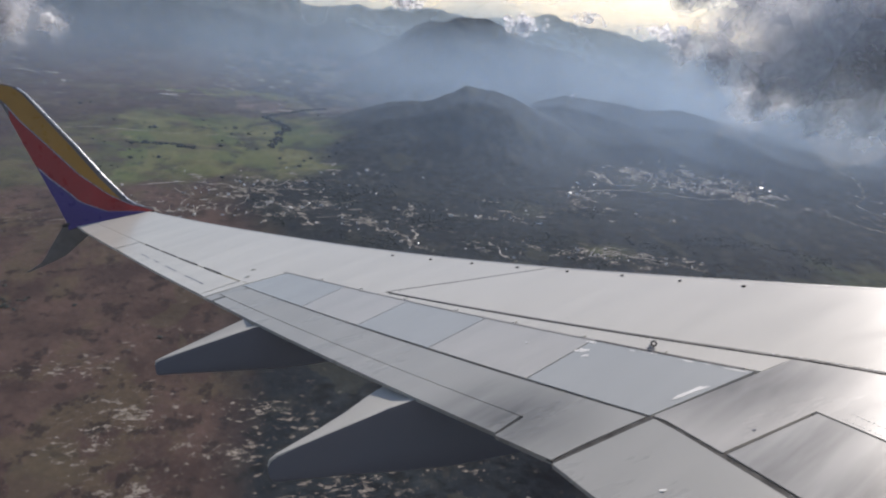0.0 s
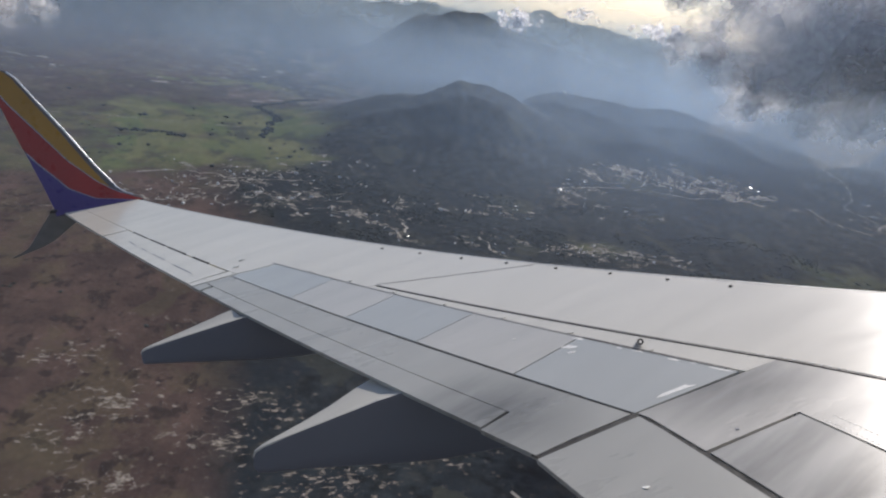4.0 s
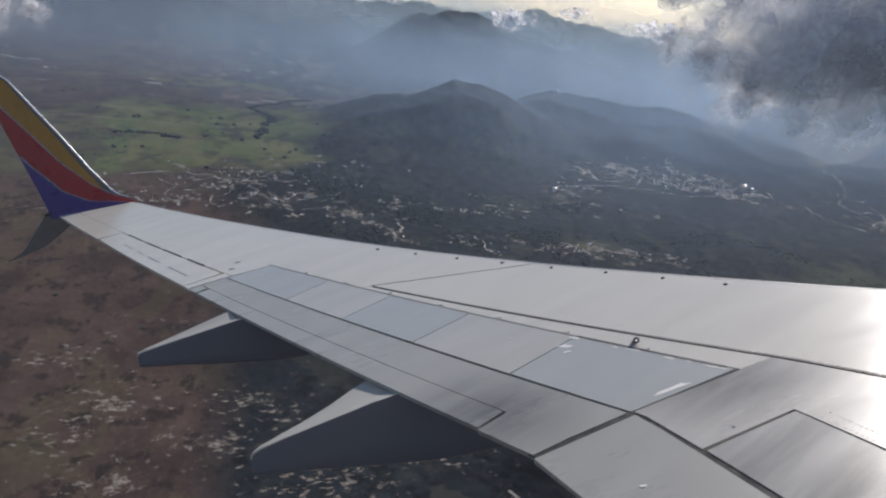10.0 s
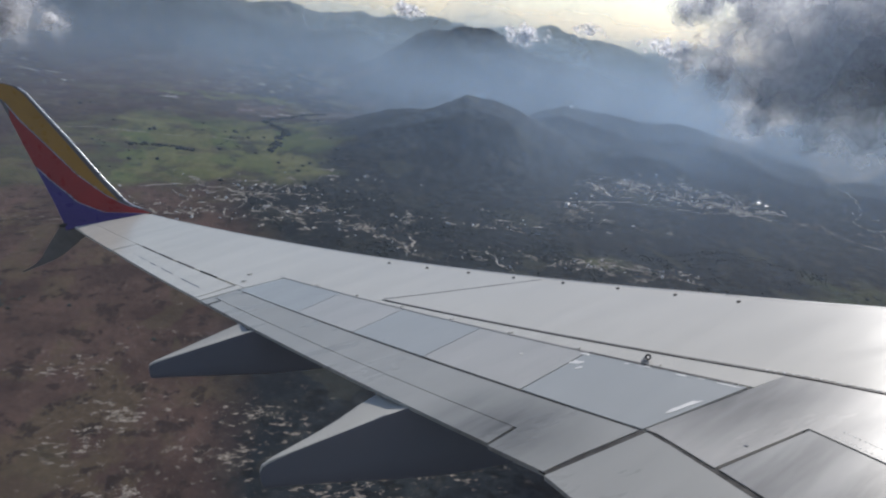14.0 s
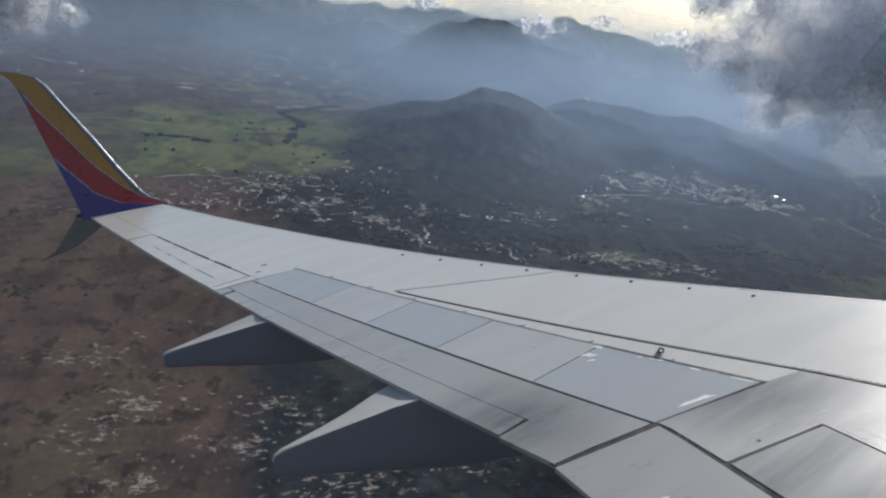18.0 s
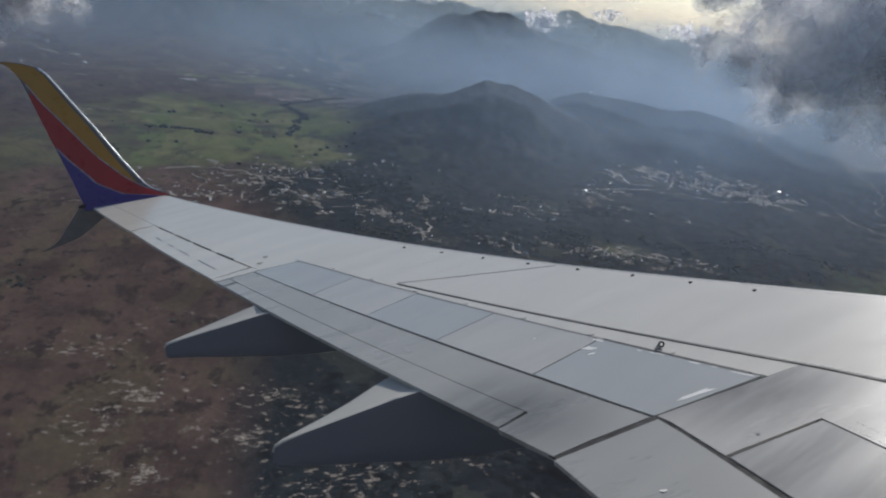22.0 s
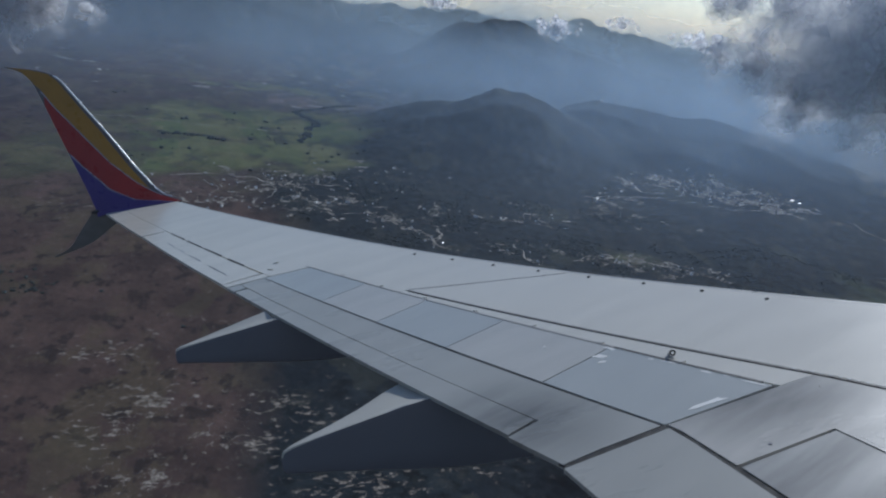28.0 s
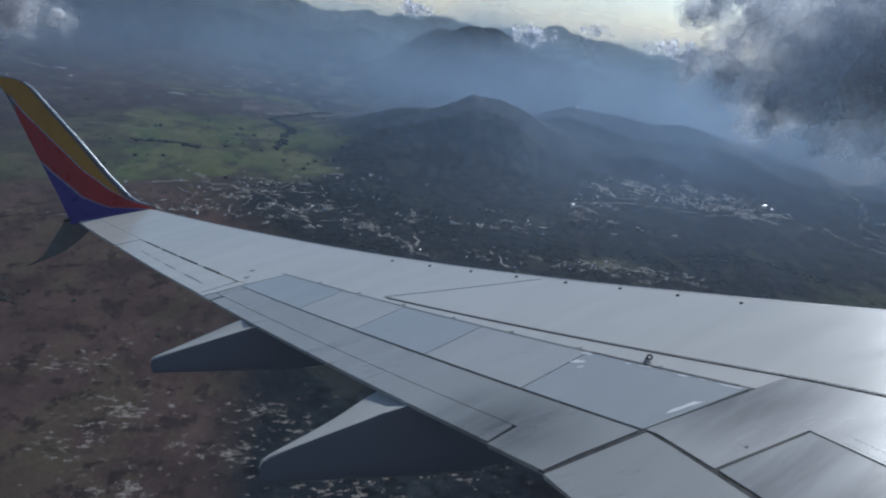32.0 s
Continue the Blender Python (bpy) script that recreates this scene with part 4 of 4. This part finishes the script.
DIRT_M.color(DIRT_M.mix(DIRT_M.math("POWER", isle.outputs["Random Per Island"], 0.8), DIRT_M.mix(DIRT_M.noise(0.3, 5), (0.07, 0.062, 0.05), (0.14, 0.12, 0.095)), DIRT_M.mix(DIRT_M.noise(0.4, 5), (0.32, 0.28, 0.23), (0.52, 0.47, 0.40))))
DIRT = DIRT_M.m
ROAD_M = Mat("gravel_road", rough=0.95)
ROAD_M.color(ROAD_M.mix(ROAD_M.ramp(ROAD_M.noise(0.035, 6, 0.6), 0.44, 0.50), (0.12, 0.11, 0.095), ROAD_M.mix(ROAD_M.noise(0.3, 4), (0.36, 0.325, 0.27), (0.54, 0.49, 0.42))))
ROADM = ROAD_M.m
WATER = plain("pond_water", (0.03, 0.04, 0.045), 0.08, 0, 0.1, 0.05)


def house(w, d, h, roof, wall, hip, pitch=0.28):
    ob = new("house")
    b = bmesh.new()
    bmesh.ops.create_cube(b, size=1, matrix=Matrix.Translation((0, 0, h / 2 - 1)) @ Matrix.Diagonal((w, d, h + 2, 1)))
    part("wall", b, wall, ob)
    e, rh = 0.5, d * pitch
    k = w * 0.28 if hip else 0
    vv = [(-w / 2 - e, -d / 2 - e, h), (w / 2 + e, -d / 2 - e, h), (w / 2 + e, d / 2 + e, h), (-w / 2 - e, d / 2 + e, h), (-w / 2 - e + k, 0, h + rh), (w / 2 + e - k, 0, h + rh)]
    vv += [(x, y, z - 0.25) for x, y, z in vv[:4]]
    piece("roof", vv, [(0, 1, 5, 4), (2, 3, 4, 5), (1, 2, 5), (3, 0, 4), (9, 8, 7, 6), (0, 6, 7, 1), (1, 7, 8, 2), (2, 8, 9, 3), (3, 9, 6, 0)], roof, ob)
    for s, x in ((-1, -w * 0.25), (-1, w * 0.25), (1, 0)):
        b = bmesh.new()
        bmesh.ops.create_cube(b, size=1, matrix=Matrix.Translation((x, s * d / 2, h * 0.55)) @ Matrix.Diagonal((1.4, 0.12, 1.2, 1)))
        part("window", b, RUBBER, ob)
    return ob


LABELS = ["small house with a pale metal roof", "small house with a brown tiled roof", "low house with a grey roof", "long white-roofed building in a clearing"]
WHITE_ROOF = plain("white_sheet_roof", (0.80, 0.80, 0.78), 0.3, 0.1, 0.05)
kinds = [house(9, 7, 3.2, ROOFM[0], WALLM[0], False), house(10, 8, 3.4, ROOFM[1], WALLM[1], True), house(12, 7, 3.0, ROOFM[2], WALLM[0], False), house(22, 12, 5.0, ROOFM[0], WALLM[0], False)]
for ob, lab in zip(kinds, LABELS):
    tagged(ob, lab, "house", "houses scattered over the land")
TOWNS = [(300, 1980, 70, 60, 14), (540, 2230, 130, 70, 34), (760, 2200, 110, 50, 18), (260, 1490, 60, 40, 18), (410, 1480, 60, 25, 9), (60, 1410, 70, 40, 8), (-100, 1420, 25, 60, 5), (-30, 1640, 70, 40, 6),
         (-480, 1690, 170, 70, 26), (-560, 1420, 120, 80, 14), (-330, 1900, 150, 60, 10), (130, 1700, 80, 60, 6),
         (1150, 2130, 60, 160, 8), (330, 1800, 150, 60, 6), (-420, 1560, 190, 110, 46), (-250, 1480, 150, 60, 20), (640, 2180, 170, 60, 26)]
rnd = random.Random(5)
spots, first = [], [True] * 4
for x0, y0, sx, sy, count in TOWNS:
    for k in range(count):
        x, y = rnd.gauss(x0, sx * 0.6), rnd.gauss(y0, sy * 0.6)
        kind = rnd.choice((0, 0, 1, 1, 2, 2, 3)) if y0 > 1300 else rnd.choice((0, 1, 1, 2))
        m = Matrix.Translation(at_ground(x, y, 0.2)) @ Matrix.Rotation(rnd.uniform(0, 6.28), 4, "Z") @ Matrix.Scale(rnd.uniform(0.4, 0.68), 4)
        if first[kind]:
            kinds[kind].matrix_world = m
            first[kind] = False
        else:
            copy_thing(kinds[kind], m)
        spots.append((x, y))
for x, y, s in ((845, 2270, 0.45), (862, 2250, 0.3), (560, 2380, 0.25), (330, 2950, 0.6)):
    hall = house(22 * s, 12 * s, 5 * s, WHITE_ROOF, WALLM[0], False, 0.093)
    hall.matrix_world = Matrix.Translation(at_ground(x, y, 0.5)) @ Matrix.Rotation(0.03, 4, "Z")
    tagged(hall, "long hall with a gleaming white roof", "hall")


def patch(cx, cy, rx, ry, turn, seed, lift):
    rr = random.Random(seed)
    n = 14
    pts = []
    for k in range(n):
        a = 2 * math.pi * k / n
        q = rr.uniform(0.28, 1.25)
        x, y = rx * q * math.cos(a), ry * q * math.sin(a)
        pts.append((cx + x * math.cos(turn) - y * math.sin(turn), cy + x * math.sin(turn) + y * math.cos(turn)))
    verts = [at_ground(cx, cy, lift)] + [at_ground(x, y, lift * 0.6) for x, y in pts]
    return verts, [(0, 1 + k, 1 + (k + 1) % n) for k in range(n)]


# bare clearings round the houses
verts, faces = [], []
for k, (x, y) in enumerate(spots):
    for q in range(2 if y < 1000 else 1):
        s = rnd.uniform(3, 9) if y > 1000 else rnd.uniform(1.5, 6)
        v, f = patch(x + rnd.gauss(0, 14), y + rnd.gauss(0, 14), s * rnd.uniform(1, 2.2), s * 0.6, rnd.uniform(0, 3.1), k * 7 + q, 0.7)
        faces += [tuple(i + len(verts) for i in t) for t in f]
        verts += v
for x0, y0, sx, sy, count in TOWNS:
    cores = [(rnd.gauss(x0, sx * 0.75), rnd.gauss(y0, sy * 0.75), rnd.gauss(0.3, 0.8)) for k in range(max(2, count // 4))]
    for k in range(count * (4 if y0 > 1300 else 1)):
        cx, cy, lean = rnd.choice(cores)
        along, across = rnd.gauss(0, 26 if y0 > 2000 else 14), rnd.gauss(0, 6)
        x, y = cx + along * math.cos(lean) - across * math.sin(lean), cy + along * math.sin(lean) + across * math.cos(lean)
        s = rnd.uniform(2.6, 8.0) if y0 > 2000 else rnd.uniform(1.3, 3.8)
        v, f = patch(x, y, s * rnd.uniform(1, 4), s * rnd.uniform(0.4, 1.3), rnd.choice((lean, lean + 1.57)) + rnd.gauss(0, 0.3), 9000 + k, 0.6)
        faces += [tuple(i + len(verts) for i in t) for t in f]
        verts += v
# pale bare patches scattered over the far plain
for k in range(260):
    x, y = polar(rnd.uniform(-33, -9), rnd.uniform(2650, 4100))
    if noise.fractal(Vector((x / 300, y / 300, 5.2)), 1.0, 2.0, 3) < 0.1:
        continue
    s = 3 + 12 * rnd.random() ** 2
    v, f = patch(x, y, s * rnd.uniform(1, 3.5), s * rnd.uniform(0.5, 1.2), rnd.gauss(0.1, 0.5), 30000 + k, 1.2)
    faces += [tuple(i + len(verts) for i in t) for t in f]
    verts += v
tagged(piece("clearings", verts, faces, DIRT, None), "pale bare-earth clearings round the houses", "bare ground", kind="stuff")


def road(points, width, label, seed):
    """A winding track over the land through a few places."""
    pts = [Vector((x, y, 0)) for x, y in points]
    line = []
    for i in range(len(pts) - 1):
        a, b = pts[max(i - 1, 0)], pts[i]
        c, d = pts[i + 1], pts[min(i + 2, len(pts) - 1)]
        n = max(4, int((c - b).length / 12))
        for k in range(n):
            t = k / n
            line.append(0.5 * ((2 * b) + (c - a) * t + (2 * a - 5 * b + 4 * c - d) * t * t + (3 * b - 3 * c + d - a) * t ** 3))
    line.append(pts[-1])
    verts, faces = [], []
    for i, q in enumerate(line):
        dirn = (line[min(i + 1, len(line) - 1)] - line[max(i - 1, 0)]).normalized()
        side = Vector((-dirn.y, dirn.x, 0)) * width * 0.52 * (0.8 + 0.4 * noise.noise(Vector((i * 0.3, seed, 0))))
        wob = Vector((-dirn.y, dirn.x, 0)) * 16 * noise.noise(Vector((i * 0.37, seed * 5.5, 1)))
        for s in (-1, 0, 1):
            w = q + wob + side * s
            verts.append(at_ground(w.x, w.y, 1.0 if s == 0 else 0.8))
    faces = grid_faces(len(line), 3, 0, True)
    ob = piece("track", verts, faces, ROADM, None)
    return tagged(ob, label, "road", "tracks over the land", "structure")


road([(55, 1480), (62, 1440), (80, 1410), (95, 1370)], 4, "pale winding gravel track", 1)
road([(-100, 1500), (-95, 1455), (-105, 1425), (-100, 1395)], 5, "pale winding gravel track", 2)
road([(215, 1430), (270, 1480), (330, 1500), (420, 1470), (480, 1450)], 4, "pale gravel village road", 3)
road([(240, 1950), (420, 2060), (620, 2080), (800, 2160), (900, 2180)], 4.5, "pale town road", 4)
road([(960, 2130), (1000, 2010), (1060, 1950)], 4, "pale track down a slope", 5)
road([(1150, 2600), (1180, 2400), (1130, 2250), (1090, 2180), (1160, 2020), (1230, 1900)], 2.4, "pale winding hill road", 6)
road([(-60, 840), (-44, 812), (-66, 780), (-40, 752), (-30, 730)], 3, "pale winding gravel track", 7)
road([(-700, 1560), (-600, 1640), (-480, 1640), (-360, 1700)], 5, "pale winding farm track", 8)
road([(-1150, 2030), (-900, 2120), (-650, 2180)], 3, "pale straight valley road", 11)
road([(-5, 790), (-20, 765), (-8, 742), (-2, 725), (10, 715)], 4.5, "pale tan winding track", 13)
for k, (x, y) in enumerate(((-520, 1600), (-440, 1680), (-380, 1560), (-300, 1620), (-600, 1520), (-250, 1500), (-470, 1500), (470, 2250), (560, 2210), (640, 2270), (720, 2230), (800, 2200), (380, 2130), (300, 1990), (330, 1500), (210, 1470))):
    a, q = 1.3 * k, 55 if y < 2000 else 75
    road([(x - q * math.cos(a), y - q * math.sin(a)), (x - 0.3 * q * math.sin(a), y + 0.5 * q * math.cos(a)), (x + 0.7 * q * math.cos(a), y + 0.2 * q), (x + 1.2 * q * math.cos(a), y + 1.3 * q * math.sin(a))], 2.2 if y < 2000 else 3.6, "pale winding village lane", 20 + k)
road([(90, 640), (120, 600), (110, 560), (130, 520)], 4, "pale winding gravel track", 12)

for k, (x, y, rx, ry) in enumerate(((-1450, 3500, 30, 12), (-1380, 3800, 26, 10), (160, 1650, 10, 7), (-140, 1580, 8, 6))):
    v, f = patch(x, y, rx, ry, 0.3 * k, 90 + k, 1.2)
    ob = piece("pond", [(a, b, max(q.z for q in v)) for a, b, _ in v], f, WATER, None)
    tagged(ob, "small bright pond", "pond", kind="structure")

# ---- woods ----
LEAF = Mat("tree_crowns", rough=0.95)
info = LEAF.t.nodes.new("ShaderNodeNewGeometry")
LEAF.color(LEAF.mix(info.outputs["Random Per Island"], (0.030, 0.042, 0.046), (0.060, 0.072, 0.070)))
LEAF.b.inputs["Specular IOR Level"].default_value = 0.1
rng = np.random.default_rng(3)
oct_v = np.array([(0, 0, 1.0)] + [(math.cos(a), math.sin(a), 0.45) for a in [k * math.pi * 2 / 6 for k in range(6)]] + [(0.85 * math.cos(a), 0.85 * math.sin(a), -0.35) for a in [(k + 0.5) * math.pi * 2 / 6 for k in range(6)]] + [(0, 0, -0.9)])
oct_f = [(0, 1 + k, 1 + (k + 1) % 6) for k in range(6)] + [(1 + k, 7 + k, 1 + (k + 1) % 6) for k in range(6)] + [(7 + k, 7 + (k + 1) % 6, 1 + (k + 1) % 6) for k in range(6)] + [(13, 7 + (k + 1) % 6, 7 + k) for k in range(6)]
oct_f = np.array(oct_f)
vs_, fs_, count = [], [], 0
for k in range(70000):
    th, r = rng.uniform(-36, 36), 950 + 900 * rng.random() ** 1.1
    x, y = polar(th, r)
    dens = noise.fractal(Vector((x / 110, y / 110, 9.3)), 1.0, 2.0, 3)
    g, b, _ = cover(x, y)
    if dens + rng.normal(0, 0.25) < 0.30 + 0.75 * b + 0.85 * g:
        continue
    s = 0.9 + 3.0 * rng.random() ** 2
    p = np.array((x, y, land(x, y) + s * 0.25))
    vs_.append(oct_v * np.array((s, s, s * rng.uniform(0.28, 0.45))) * rng.uniform(0.6, 1.3, (14, 1)) + p)
    fs_.append(oct_f + 14 * count)
    count += 1
# tree lines along the creek and the field edges
LINES = [[(-573, 2830), (-690, 2650), (-720, 2560), (-600, 2400), (-590, 2300), (-560, 2080)], [(-900, 1960), (-790, 1990), (-730, 1950)]]
for line in LINES:
    for (xa, ya), (xb, yb) in zip(line, line[1:]):
        n = int(math.hypot(xb - xa, yb - ya) / 4)
        for k in range(n):
            if noise.noise(Vector((xa + k * 0.21, ya, 4.4))) < -0.5:
                continue
            x, y = xa + (xb - xa) * k / n + rng.normal(0, 7), ya + (yb - ya) * k / n + rng.normal(0, 7)
            s = rng.uniform(3.0, 6.5)
            vs_.append(oct_v * np.array((s, s, s * 0.6)) * rng.uniform(0.6, 1.3, (14, 1)) + np.array((x, y, land(x, y) + s * 0.3)))
            fs_.append(oct_f + 14 * count)
            count += 1
for k in range(420):
    x, y = polar(rng.uniform(-28, -9), rng.uniform(1760, 2750))
    if noise.fractal(Vector((x / 150, y / 150, 2.2)), 1.0, 2.0, 3) < 0.25:
        continue
    s = 1.5 + 5 * rng.random() ** 2
    vs_.append(oct_v * np.array((s, s, s * 0.6)) * rng.uniform(0.6, 1.3, (14, 1)) + np.array((x, y, land(x, y) + s * 0.3)))
    fs_.append(oct_f + 14 * count)
    count += 1
tagged(piece("woodland", np.concatenate(vs_), np.concatenate(fs_), LEAF.m, None), "dark green scattered trees and scrub woodland", "trees", kind="stuff")
